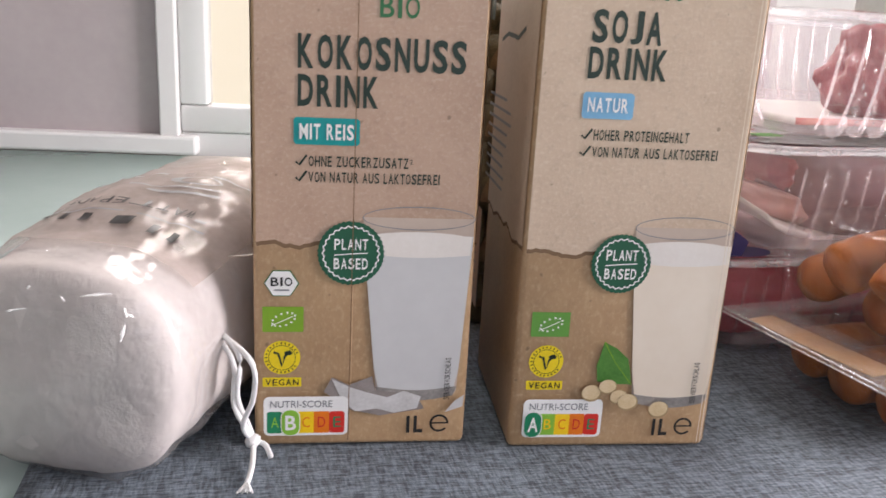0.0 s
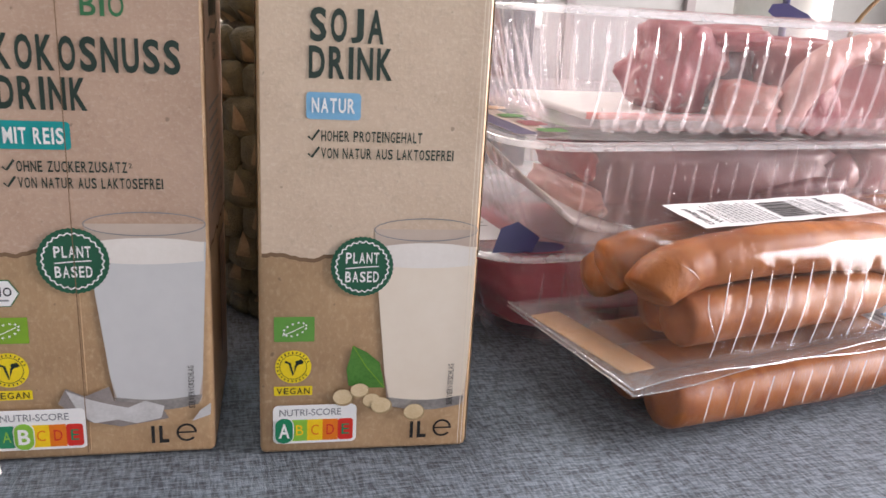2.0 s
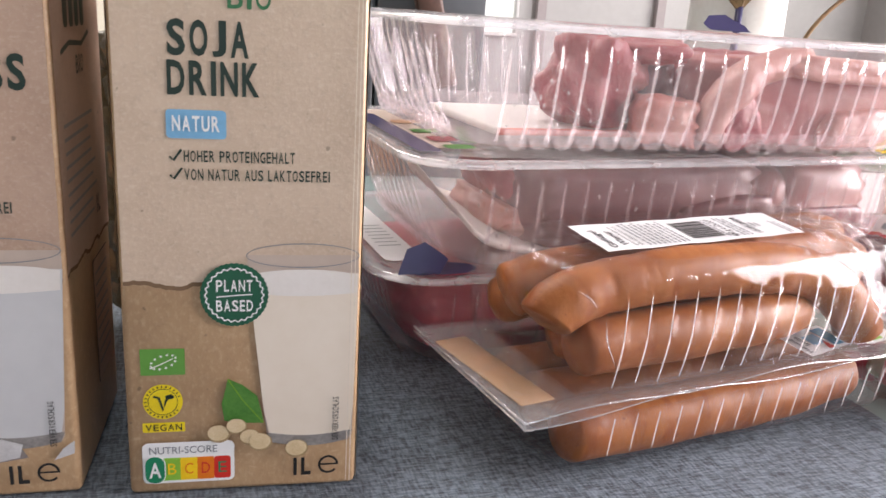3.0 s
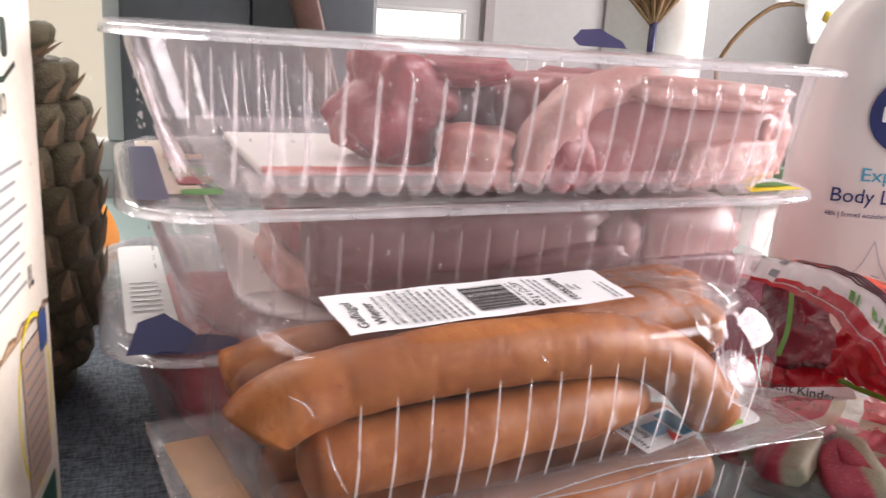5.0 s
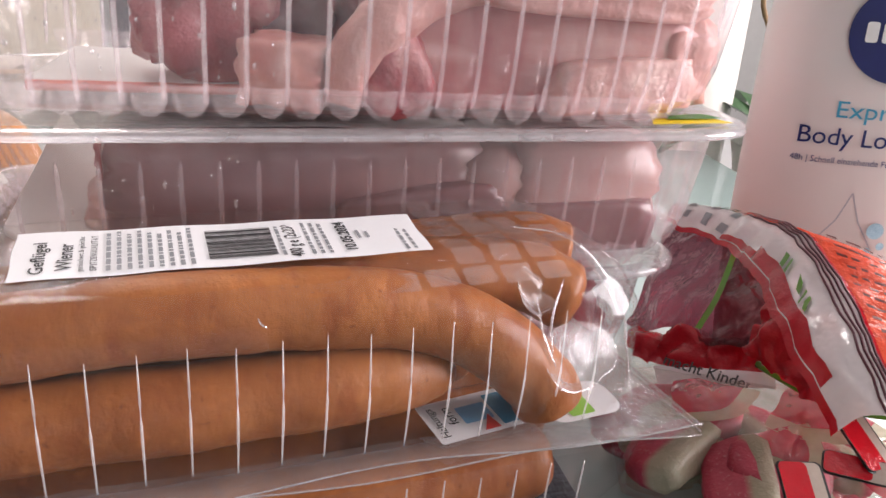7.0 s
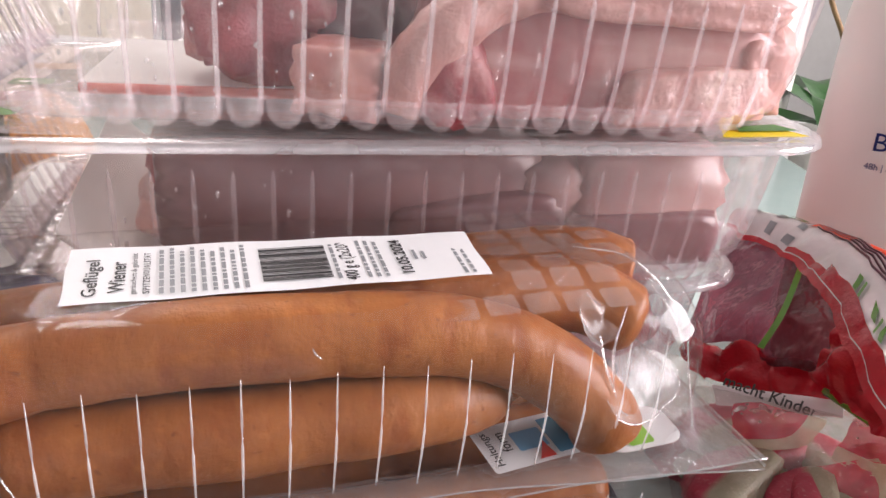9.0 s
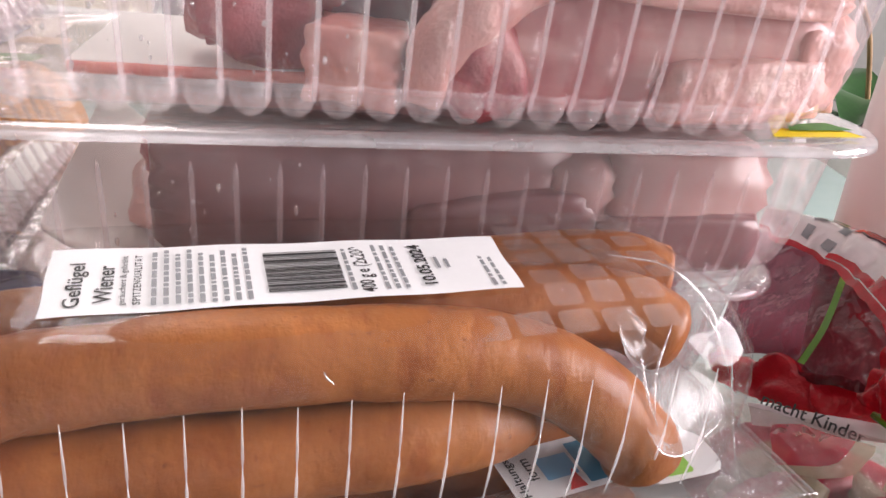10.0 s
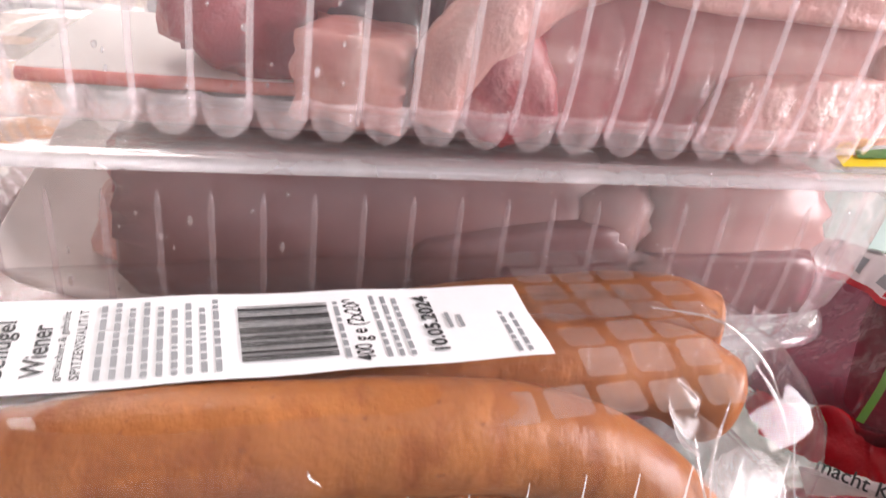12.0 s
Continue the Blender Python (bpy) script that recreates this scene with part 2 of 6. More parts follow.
PAD = speckled("absorbent_pad", (0.70, 0.66, 0.63), (0.82, 0.79, 0.76), 60, 0.9, 0.3)
PAD_STAIN = speckled("stained_pad_edge", (0.55, 0.12, 0.12), (0.72, 0.36, 0.28), 80, 0.7, 0.2)
LABEL_WHITE = paint("white_label_paper", (0.80, 0.80, 0.80), 0.5, 0.03)
PURPLE = paint("purple_film_print", (0.026, 0.022, 0.085), 0.3)
COTTON = speckled("cotton_wool", (0.50, 0.465, 0.44), (0.61, 0.575, 0.55), 30, 0.95, 0.5, 0.0012, 260)
CORD = speckled("white_cotton_cord", (0.74, 0.74, 0.73), (0.86, 0.86, 0.85), 500, 0.9, 0.5)
TAN_PRINT = speckled("tan_food_print", (0.42, 0.22, 0.10), (0.60, 0.38, 0.22), 80, 0.4, 0.0)
TRAY_RIB = clear_film("tray_rib_plastic", 0.14, 0.2, (0.96, 0.94, 0.95), 0.10, 0.6, None, (0.95, 0.91, 0.91))
# rib plastic with less haze, dimmed for the missing backlight on lower trays
TRAY_RIB_SHADED = clear_film("tray_shaded_rib_plastic", 0.06, 0.25, (0.96, 0.94, 0.95), 0.05, 0.4, None, (0.9, 0.84, 0.84))
TRAY_LOBE = clear_film("tray_scallop_plastic", 0.13, 0.1, (0.97, 0.95, 0.96), 0.06, 0.75, None, (0.95, 0.88, 0.88))
TRAY_FOOT = clear_film("tray_foot_plastic", 0.06, 0.12, (0.95, 0.93, 0.94), 0.08, 0.7, None, (0.92, 0.86, 0.86))
PACK_RIB = clear_film("pack_rib_plastic", 0.22, 0.15, (0.98, 0.97, 0.97), 0.10, 0.5)


# ---- building helpers ----
def mesh_of(bm, name, smooth=True):
    me = bpy.data.meshes.new(name)
    bm.normal_update()
    bm.to_mesh(me)
    bm.free()
    if smooth:
        for p in me.polygons:
            p.use_smooth = True
    return me


def part(name, bm, material, parent=None, label="", m=None, smooth=True):
    """One bmesh (or mesh) as one object under a thing or a part."""
    me = bm if isinstance(bm, bpy.types.Mesh) else mesh_of(bm, name, smooth)
    if not me.materials:
        me.materials.append(material)
    ob = new(name, me)
    if parent:
        ob.parent = parent
    if m is not None:
        ob.matrix_basis = m
    return tagged(ob, label) if label else ob


def thing(name, m, label, category, group="", kind=""):
    ob = new(name)
    ob.empty_display_size = 0.01
    ob.matrix_basis = m
    return tagged(ob, label, category, group, kind)


def rounded_box(w, d, h, bevel=0.002, seg=3, m=None):
    """A box from the origin's floor up, centred in x and y."""
    bm = bmesh.new()
    bmesh.ops.create_cube(bm, size=1.0, matrix=Matrix.Translation((0, 0, h / 2)) @ Matrix.Diagonal((w, d, h, 1)))
    if bevel:
        bmesh.ops.bevel(bm, geom=list(bm.edges), offset=bevel, segments=seg, affect="EDGES", profile=0.5)
    if m is not None:
        bm.transform(m)
    return bm


def from_grid(rows, closed=False, caps=False):
    """A sheet through rows of points."""
    bm = bmesh.new()
    vs = [[bm.verts.new(p) for p in r] for r in rows]
    for a, b in zip(vs, vs[1:]):
        n = len(a)
        for i in range(n if closed else n - 1):
            j = (i + 1) % n
            bm.faces.new((a[i], a[j], b[j], b[i]))
    if caps:
        bm.faces.new(vs[0][::-1])
        bm.faces.new(vs[-1])
    return bm


def tube(path, radius, sides=14, closed_ends=True):
    """A tube along points; radius is a number or one for each point."""
    pts = [Vector(p) for p in path]
    rad = radius if isinstance(radius, (list, tuple)) else [radius] * len(pts)
    rows, up = [], Vector((0, 0, 1))
    for i, p in enumerate(pts):
        d = (pts[min(i + 1, len(pts) - 1)] - pts[max(i - 1, 0)]).normalized()
        side = d.cross(up)
        side = side.normalized() if side.length > 1e-4 else Vector((1, 0, 0))
        u2 = side.cross(d).normalized()
        rows.append([p + (side * math.cos(a) + u2 * math.sin(a)) * rad[i] for a in (2 * math.pi * k / sides for k in range(sides))])
    return from_grid(rows, True, closed_ends)


def smooth_path(keys, n):
    """A Catmull-Rom line through the keys."""
    k = [Vector(p) for p in keys]
    k = [k[0] * 2 - k[1]] + k + [k[-1] * 2 - k[-2]]
    out = []
    for s in range(n):
        x = s / (n - 1) * (len(k) - 3)
        i = min(int(x), len(k) - 4)
        t = x - i
        a, b, c, d = k[i : i + 4]
        out.append(0.5 * ((2 * b) + (c - a) * t + (2 * a - 5 * b + 4 * c - d) * t * t + (3 * b - a - 3 * c + d) * t ** 3))
    return out


def flat(points, thick=0.0):
    """A flat outline in the local x, y plane, facing z."""
    bm = bmesh.new()
    bm.faces.new([bm.verts.new((x, y, 0)) for x, y in points])
    if thick:
        g = bmesh.ops.extrude_face_region(bm, geom=list(bm.faces))
        bmesh.ops.translate(bm, vec=(0, 0, thick), verts=[v for v in g["geom"] if isinstance(v, bmesh.types.BMVert)])
        bmesh.ops.recalc_face_normals(bm, faces=bm.faces)
    return bm


def round_rect(w, h, r, x=0.0, y=0.0, n=5):
    pts = []
    for cx, cy, a0 in ((x + w - r, y + h - r, 0), (x + r, y + h - r, 90), (x + r, y + r, 180), (x + w - r, y + r, 270)):
        pts += [(cx + r * math.cos(radians(a0 + 90 * k / n)), cy + r * math.sin(radians(a0 + 90 * k / n))) for k in range(n + 1)]
    return pts


def disc(cx, cy, rx, ry=None, n=40):
    ry = ry or rx
    return [(cx + rx * math.cos(2 * math.pi * k / n), cy + ry * math.sin(2 * math.pi * k / n)) for k in range(n)]


def ring(cx, cy, rx, ry, width, n=48, a0=0, a1=360):
    rows = []
    for f in (0, 1):
        rows.append([(cx + (rx - f * width) * math.cos(radians(a0 + (a1 - a0) * k / n)), cy + (ry - f * width) * math.sin(radians(a0 + (a1 - a0) * k / n)), 0) for k in range(n + 1)])
    return from_grid(rows[::-1])


def stroke(points, width):
    """A line of even width in the x, y plane."""
    pts = [Vector((x, y)) for x, y in points]
    rows = [[], []]
    for i, p in enumerate(pts):
        d = (pts[min(i + 1, len(pts) - 1)] - pts[max(i - 1, 0)]).normalized()
        nrm = Vector((-d.y, d.x)) * width / 2
        rows[0].append((p.x - nrm.x, p.y - nrm.y, 0))
        rows[1].append((p.x + nrm.x, p.y + nrm.y, 0))
    return from_grid(rows)


NARROW = {"I": 0.30, " ": 0.42, "J": 0.78, "L": 0.78, "E": 0.82, "F": 0.82, "T": 0.92, "M": 1.2}


def capitals(body, w, h, bold):
    """Condensed capitals: every letter takes a cell of nearly the same width."""
    gap = 0.24
    cells = [NARROW.get(ch, 1.0) for ch in body]
    unit = w / (sum(cells) + gap * (len(body) - 1))
    verts, faces, x = [], [], 0.0
    for ch, cell in zip(body, cells):
        if ch != " ":
            me = plain_lettering(ch, cell * unit, h, bold)
            base = len(verts)
            verts += [(v.co.x + x, v.co.y, 0) for v in me.vertices]
            faces += [[base + i for i in p.vertices] for p in me.polygons]
            bpy.data.meshes.remove(me)
        x += (cell + gap) * unit
    out = bpy.data.meshes.new("lettering")
    out.from_pydata(verts, [], faces)
    return out


def lettering(body, w, h, bold=0.0):
    """The words as a flat mesh, w wide and h high; all capitals are set condensed."""
    if len(body) > 2 and body.isupper() and all(ch.isalpha() or ch == " " for ch in body):
        return capitals(body, w, h, bold)
    return plain_lettering(body, w, h, bold)


def plain_lettering(body, w, h, bold=0.0):
    """The words as a flat mesh, w wide and h high, lower left corner at the origin."""
    cu = bpy.data.curves.new("lettering", "FONT")
    cu.body, cu.offset, cu.resolution_u = body, bold, 3
    ob = bpy.data.objects.new("lettering", cu)
    me = bpy.data.meshes.new_from_object(ob)
    bpy.data.objects.remove(ob)
    xs = [v.co.x for v in me.vertices]
    ys = [v.co.y for v in me.vertices]
    sx, sy = w / (max(xs) - min(xs)), h / (max(ys) - min(ys))
    me.transform(Matrix.Diagonal((sx, sy, 1, 1)) @ Matrix.Translation((-min(xs), -min(ys), 0)))
    me.materials.clear()
    return me


def letters(me):
    """Splits a word's mesh into its letters."""
    group = list(range(len(me.vertices)))

    def root(i):
        while group[i] != i:
            group[i] = group[group[i]]
            i = group[i]
        return i

    for e in me.edges:
        group[root(e.vertices[0])] = root(e.vertices[1])
    out = {}
    for p in me.polygons:
        out.setdefault(root(p.vertices[0]), []).append(tuple(p.vertices))
    made = []
    for faces in out.values():
        used = sorted({i for f in faces for i in f})
        at = {i: k for k, i in enumerate(used)}
        piece = bpy.data.meshes.new("letter")
        piece.from_pydata([tuple(me.vertices[i].co) for i in used], [], [[at[i] for i in f] for f in faces])
        made.append(piece)
    bpy.data.meshes.remove(me)
    return made


def blob(rx, ry, rz, seed, rough=0.25, freq=1.6, square=0.0, sub=4):
    """A lumpy rounded form; square pushes it towards a block."""
    bm = bmesh.new()
    bmesh.ops.create_icosphere(bm, subdivisions=sub, radius=1.0)
    for v in bm.verts:
        p = v.co.normalized()
        if square:
            m = max(abs(p.x), abs(p.y), abs(p.z))
            p = p.lerp(p / m, square)
        k = 1 + rough * noise.fractal(p * freq + Vector((seed * 3.1, seed * 1.7, seed)), 0.9, 2.1, 4)
        v.co = Vector((p.x * rx, p.y * ry, p.z * rz)) * k
    return bm


def ribbed_shell(w, d, levels, radius, pitch, amp, base=None, per=7):
    """A tray's wall as a loft of rounded rectangles; levels are (inset, z, rib strength). base closes the last level."""
    def loop(inset, z, rib):
        hw, hd, r = w / 2 - inset, d / 2 - inset, max(0.004, radius - inset * 0.3)
        sides = [((hw - r, -hd), (1, 0), 2 * (hw - r)), ((hw, hd - r), (0, 1), 2 * (hd - r)), ((-hw + r, hd), (-1, 0), 2 * (hw - r)), ((-hw, -hd + r), (0, -1), 2 * (hd - r))]
        pts = []
        counts = [round((w - 2 * radius) / pitch), round((d - 2 * radius) / pitch)] * 2
        starts = [(-hw + r, -hd), (hw, -hd + r), (hw - r, hd), (-hw, hd - r)]
        for (sx, sy), (_, dirn, ln), cnt, a0 in zip(starts, sides, counts, (270, 0, 90, 180)):
            nrm = (dirn[1], -dirn[0])
            n = cnt * per
            for k in range(n):
                s = k / n
                o = amp * rib * (abs(math.sin(math.pi * s * cnt)) ** 0.35)
                pts.append((sx + dirn[0] * ln * s + nrm[0] * o, sy + dirn[1] * ln * s + nrm[1] * o, z))
            ex, ey = sx + dirn[0] * ln, sy + dirn[1] * ln
            cx, cy = ex - nrm[0] * r, ey - nrm[1] * r
            for k in range(8):
                a = radians(a0 + 90 * k / 8)
                pts.append((cx + r * math.cos(a), cy + r * math.sin(a), z))
        return pts

    rows = [loop(*lv) for lv in levels]
    bm = from_grid(rows, True)
    if base is not None:
        bm.verts.ensure_lookup_table()
        n = len(rows[0])
        bm.faces.new(list(bm.verts)[-n:])
    return bm


# ---- the room ----
WALL = speckled("white_wall_paint", (0.46, 0.45, 0.445), (0.54, 0.53, 0.525), 5, 0.85, 0.15)
WALL_GREY = speckled("warm_grey_panel", (0.35, 0.305, 0.308), (0.41, 0.365, 0.365), 8, 0.6, 0.1)
FRAME_WHITE = paint("white_window_plastic", (0.60, 0.595, 0.585), 0.35, 0.02)
FLOOR = speckled("grey_floor", (0.20, 0.17, 0.14), (0.30, 0.26, 0.21), 7, 0.5, 0.1)
DARK_GREY = speckled("dark_grey_front", (0.045, 0.05, 0.056), (0.075, 0.08, 0.088), 8, 0.45, 0.05)
WOOD_DARK = speckled("dark_wood", (0.05, 0.022, 0.014), (0.10, 0.045, 0.03), 40, 0.5, 0.1)


def slab(name, x0, x1, y0, y1, z0, z1, material, label, category, bevel=0.0, kind="structure"):
    bm = rounded_box(x1 - x0, y1 - y0, z1 - z0, bevel, 2)
    ob = part(name, bm, material, None, "", Matrix.Translation(((x0 + x1) / 2, (y0 + y1) / 2, z0)), False)
    return tagged(ob, label, category, "", kind)


slab("floor", -1.7, 2.1, -1.9, 2.7, -0.80, -0.75, FLOOR, "grey-brown room floor under the table", "floor")
slab("ceiling", -1.7, 2.1, -1.9, 2.7, 1.75, 1.80, WALL, "plain white ceiling", "ceiling")
slab("wall_west", -1.8, -1.7, -1.9, 2.7, -0.75, 1.75, WALL, "plain white wall", "wall")
slab("wall_north", -1.7, 2.1, 2.6, 2.7, -0.75, 1.75, WALL, "pale grey-white far wall", "wall")
# the wall with the window behind the camera
for n_, x0, x1, z0, z1 in (("wall_south", -1.7, -0.25, -0.75, 1.75), ("wall_south", 1.35, 2.1, -0.75, 1.75), ("wall_south", -0.25, 1.35, -0.75, 0.15), ("wall_south", -0.25, 1.35, 1.35, 1.75)):
    slab(n_, x0, x1, -1.9, -1.8, z0, z1, WALL, "white wall beside a window", "wall")
for n_, y0, y1, z0, z1 in (("wall_east", -1.9, -0.45, -0.75, 1.75), ("wall_east", 0.85, 2.7, -0.75, 1.75), ("wall_east", -0.45, 0.85, -0.75, -0.12), ("wall_east", -0.45, 0.85, 1.25, 1.75)):
    slab(n_, 2.0, 2.1, y0, y1, z0, z1, WALL, "white wall beside a window", "wall")

# table with a glass top, and the cloth on it
table = thing("table", Matrix.Translation((0.05, 0.25, 0)), "table with a pale green glass top", "table")
part("tabletop", rounded_box(1.14, 1.27, 0.012, 0.002, 2, Matrix.Translation((0, 0, -0.0135))), TABLE, table, "glossy pale green glass top")
for sx in (-0.5, 0.5):
    for sy in (-0.55, 0.55):
        part("leg", rounded_box(0.05, 0.05, 0.735, 0.004, 2, Matrix.Translation((sx, sy, -0.749))), FRAME_WHITE, table)

bm = bmesh.new()
bmesh.ops.create_grid(bm, x_segments=60, y_segments=60, size=0.5)
for v in bm.verts:
    v.co.x *= 0.466
    v.co.y *= 0.62
    v.co.z = 0.0004 * noise.noise(v.co * 30) - 0.0004
g = bmesh.ops.extrude_face_region(bm, geom=list(bm.faces))
bmesh.ops.translate(bm, vec=(0, 0, -0.001), verts=[v for v in g["geom"] if isinstance(v, bmesh.types.BMVert)])
bmesh.ops.recalc_face_normals(bm, faces=bm.faces)
cloth = part("placemat", bm, CLOTH, None, "blue-grey woven cloth placemat lying on the glass table", pose(0.146, 0.30, 0, 0, 0, 7.5))
tagged(cloth, "", "placemat")


# ---- drink cartons ----
def carton(x, y, turn, label, soy):
    """A one-litre drink carton; local x to the right, y to the back, z up, front at y = 0."""
    W, D, H = 0.0735, 0.0725, 0.200
    c = thing("drink_carton", pose(x, y, 0, 0, 0, turn), label, "carton", "drink cartons")
    body = rounded_box(W, D, H, 0.0022, 3, Matrix.Translation((W / 2, D / 2, 0)))
    part("body", body, KRAFT, c, "brown kraft carton")
    # folded top seam and ears
    seam = rounded_box(W, 0.008, 0.0035, 0.001, 2, Matrix.Translation((W / 2, D / 2, H)))
    part("top_seam", seam, PAPER, c)
    front = lambda lx, lz, k=1: Matrix.Translation((lx, -0.00012 * k, lz)) @ pose(0, 0, 0, 90, 0, 0)
    right = lambda ly, lz, k=1: Matrix.Translation((W + 0.00012 * k, ly, lz)) @ pose(0, 0, 0, 90, 0, 90)
    left = lambda ly, lz, k=1: Matrix.Translation((-0.00012 * k, ly, lz)) @ pose(0, 0, 0, 90, 0, -90)

    def mark(name, bm, mat, lx=0.0, lz=0.0, k=2, lab="", base=c, face=front):
        if name == "word" and len(bm.vertices) > 1 and max(v.co.y for v in bm.vertices) > 0.0030:
            for piece in letters(bm):
                part("letter", piece, mat, base, lab, face(lx, lz, k), False)
            return None
        return part(name, bm, mat, base, lab, face(lx, lz, k), False)

    rnd = random.Random(7 if soy else 3)
    edge = 0.0743

    def torn(width, r):
        top, n = [], 46
        z = 0.0
        for i in range(n + 1):
            z = z * 0.8 + r.uniform(-0.0006, 0.0006)
            top.append((0.0012 + (width - 0.0024) * i / n, edge + z + 0.0006 * math.sin(i * 0.5)))
        return top

    for face, width in ((front, W), (left, D), (right, D)):
        line = torn(width, rnd)
        off = D if face is left else 0.0
        mark("torn_edge", stroke([(a, b - 0.0005) for a, b in line], 0.0018), TORN_AND_SHADOW, off, 0, 1, "dark torn paper edge", c, face)
        # the soy carton's right face takes the paper with window light in its colour
        mark("upper_print", flat(line + [(width - 0.0012, H - 0.0015), (0.0012, H - 0.0015)]), PAPER_SIDE_LIT if soy and face is right else PAPER_SOY if soy else PAPER, off, 0, 2, "lighter beige printed paper", c, face)
    # headline
    if soy:
        mark("word", lettering("SOJA", 0.0225, 0.0102, 0.030), INK_GREEN, 0.0163, 0.1418, 4)
        mark("word", lettering("DRINK", 0.0258, 0.0098, 0.030), INK_GREEN, 0.0160, 0.1308, 4)
        tag = mark("tag", flat(round_rect(0.0170, 0.0084, 0.0012)), SKYBLUE, 0.0153, 0.1182, 4, "light blue tag")
        mark("word", lettering("NATUR", 0.0134, 0.0046, 0.025), INK_WHITE, 0.0170, 0.1203, 6)
        lines = (("HOHER PROTEINGEHALT", 0.0322, 0.1113), ("VON NATUR AUS LAKTOSEFREI", 0.0428, 0.1058))
        lx = 0.0200
    else:
        mark("word", lettering("KOKOSNUSS", 0.0523, 0.0103, 0.030), INK_GREEN, 0.0143, 0.1298, 4)
        mark("word", lettering("DRINK", 0.0250, 0.0098, 0.030), INK_GREEN, 0.0143, 0.1182, 4)
        mark("tag", flat(round_rect(0.0207, 0.0086, 0.0012)), TEAL, 0.0131, 0.1062, 4, "teal tag")
        mark("word", lettering("MIT REIS", 0.0170, 0.0050, 0.025), INK_WHITE, 0.0149, 0.1079, 6)
        lines = (("OHNE ZUCKERZUSATZ", 0.0318, 0.0993), ("VON NATUR AUS LAKTOSEFREI", 0.0422, 0.0942))
        lx = 0.0178
    if not soy:
        mark("word", lettering("2", 0.0010, 0.0016, 0.01), INK_GREEN, lx + 0.0322, 0.1008, 4)
    for words, w, z in lines:
        mark("word", lettering(words, w, 0.0034, 0.016), INK_GREEN, lx, z, 4)
        mark("tick", stroke([(-0.0040, 0.0015), (-0.0029, 0.0004), (-0.0006, 0.0036)], 0.0007), INK_GREEN, lx, z, 4)
    # brand mark as plain shapes, with the word below it
    bx = 0.0330 if soy else 0.0390
    bz = 0.155 if soy else 0.1455
    mark("word", lettering("BIO", 0.0122, 0.0066, 0.012), INK_GREEN2, bx, bz + 0.0005, 4)
    mark("brand_stroke", stroke([(-0.018, 0.0095), (-0.008, 0.0115), (0.006, 0.0105), (0.021, 0.0135)], 0.0018), INK_GREEN, bx, bz, 4)
    for i in range(4):
        mark("brand_bar", flat(round_rect(0.0065, 0.012, 0.002)), INK_GREEN, bx - 0.014 + i * 0.0085, bz + 0.015, 4)
    # the glass of milk
    gx0, gx1, bx0, bx1 = (0.0375, 0.0727, 0.0440, 0.0718) if soy else (0.0352, 0.0727, 0.0415, 0.0695)
    zt, zm, zb = (0.0825, 0.0765, 0.0175) if soy else (0.0830, 0.0770, 0.0190)
    milk = MILK_CREAM if soy else MILK_GREY
    at = lambda s, z: ((gx0 + (bx0 - gx0) * (zt - z) / (zt - zb)) * (1 - s) + (gx1 + (bx1 - gx1) * (zt - z) / (zt - zb)) * s)
    cx = (gx0 + gx1) / 2
    sideL = [(at(0, z), z) for z in (zm, 0.06, 0.045, 0.03, zb + 0.002)]
    foot = [(at(0.04 + 0.92 * k / 12, zb), zb - 0.0018 * math.sin(math.pi * k / 12)) for k in range(13)]
    sideR = [(at(1, z), z) for z in (zb + 0.002, 0.03, 0.045, 0.06, zm)]
    mark("glass_print", flat([(gx0 + 0.0004, zt), *sideL, *foot, *sideR, (gx1 - 0.0004, zt)]), GLASS_PRINT, 0, 0, 3, "printed drinking glass")
    mark("glass_foot", flat([(at(0, zb + 0.0035), zb + 0.0035), *foot, (at(1, zb + 0.0035), zb + 0.0035)]), GLASS_FOOT, 0, 0, 4)
    mid = [(at(0.03 + 0.94 * k / 10, zb + 0.0036), zb + 0.0036 - 0.0014 * math.sin(math.pi * k / 10)) for k in range(11)]
    mark("milk_print", flat([*[(at(1 - k / 12, zm), zm + 0.0006 * math.sin(math.pi * k / 12)) for k in range(13)], *sideL[1:4], *mid, *sideR[1:4][0:3]]), milk, 0, 0, 5, "pale milk")
    foam = [(at(0.015 + 0.97 * k / 12, zm), zm + 0.0006 * math.sin(math.pi * k / 12)) for k in range(13)]
    mark("milk_foam", flat(foam + [(at(0.985 - 0.97 * k / 12, zm - 0.0065), zm - 0.0065 - 0.0010 * math.sin(math.pi * k / 12)) for k in range(13)]), FOAM, 0, 0, 6, "pale foam")
    mark("milk_top", flat(disc(cx, zm - 0.001, (gx1 - gx0) / 2 - 0.0012, 0.0024)), FOAM, 0, 0, 7)
    mark("glass_rim", ring(cx, zt, (gx1 - gx0) / 2 - 0.0001, 0.0040, 0.00035, 56), INK_GREY, 0, 0, 8)
    # plant based badge
    px, pz, pr = (0.0340, 0.0697, 0.0102) if soy else (0.0318, 0.0708, 0.0107)
    badge = mark("badge", flat([(px + (pr + 0.0003 * (k % 2)) * math.cos(math.pi * k / 40), pz + (pr + 0.0003 * (k % 2)) * math.sin(math.pi * k / 40)) for k in range(80)]), BADGE, 0, 0, 8, "dark green round badge")
    wavy = lambda f: [(px + (pr * 0.87 + 0.00028 * math.cos(a * 26) - f) * math.cos(a), pz + (pr * 0.87 + 0.00028 * math.cos(a * 26) - f) * math.sin(a), 0) for a in (2 * math.pi * k / 208 for k in range(209))]
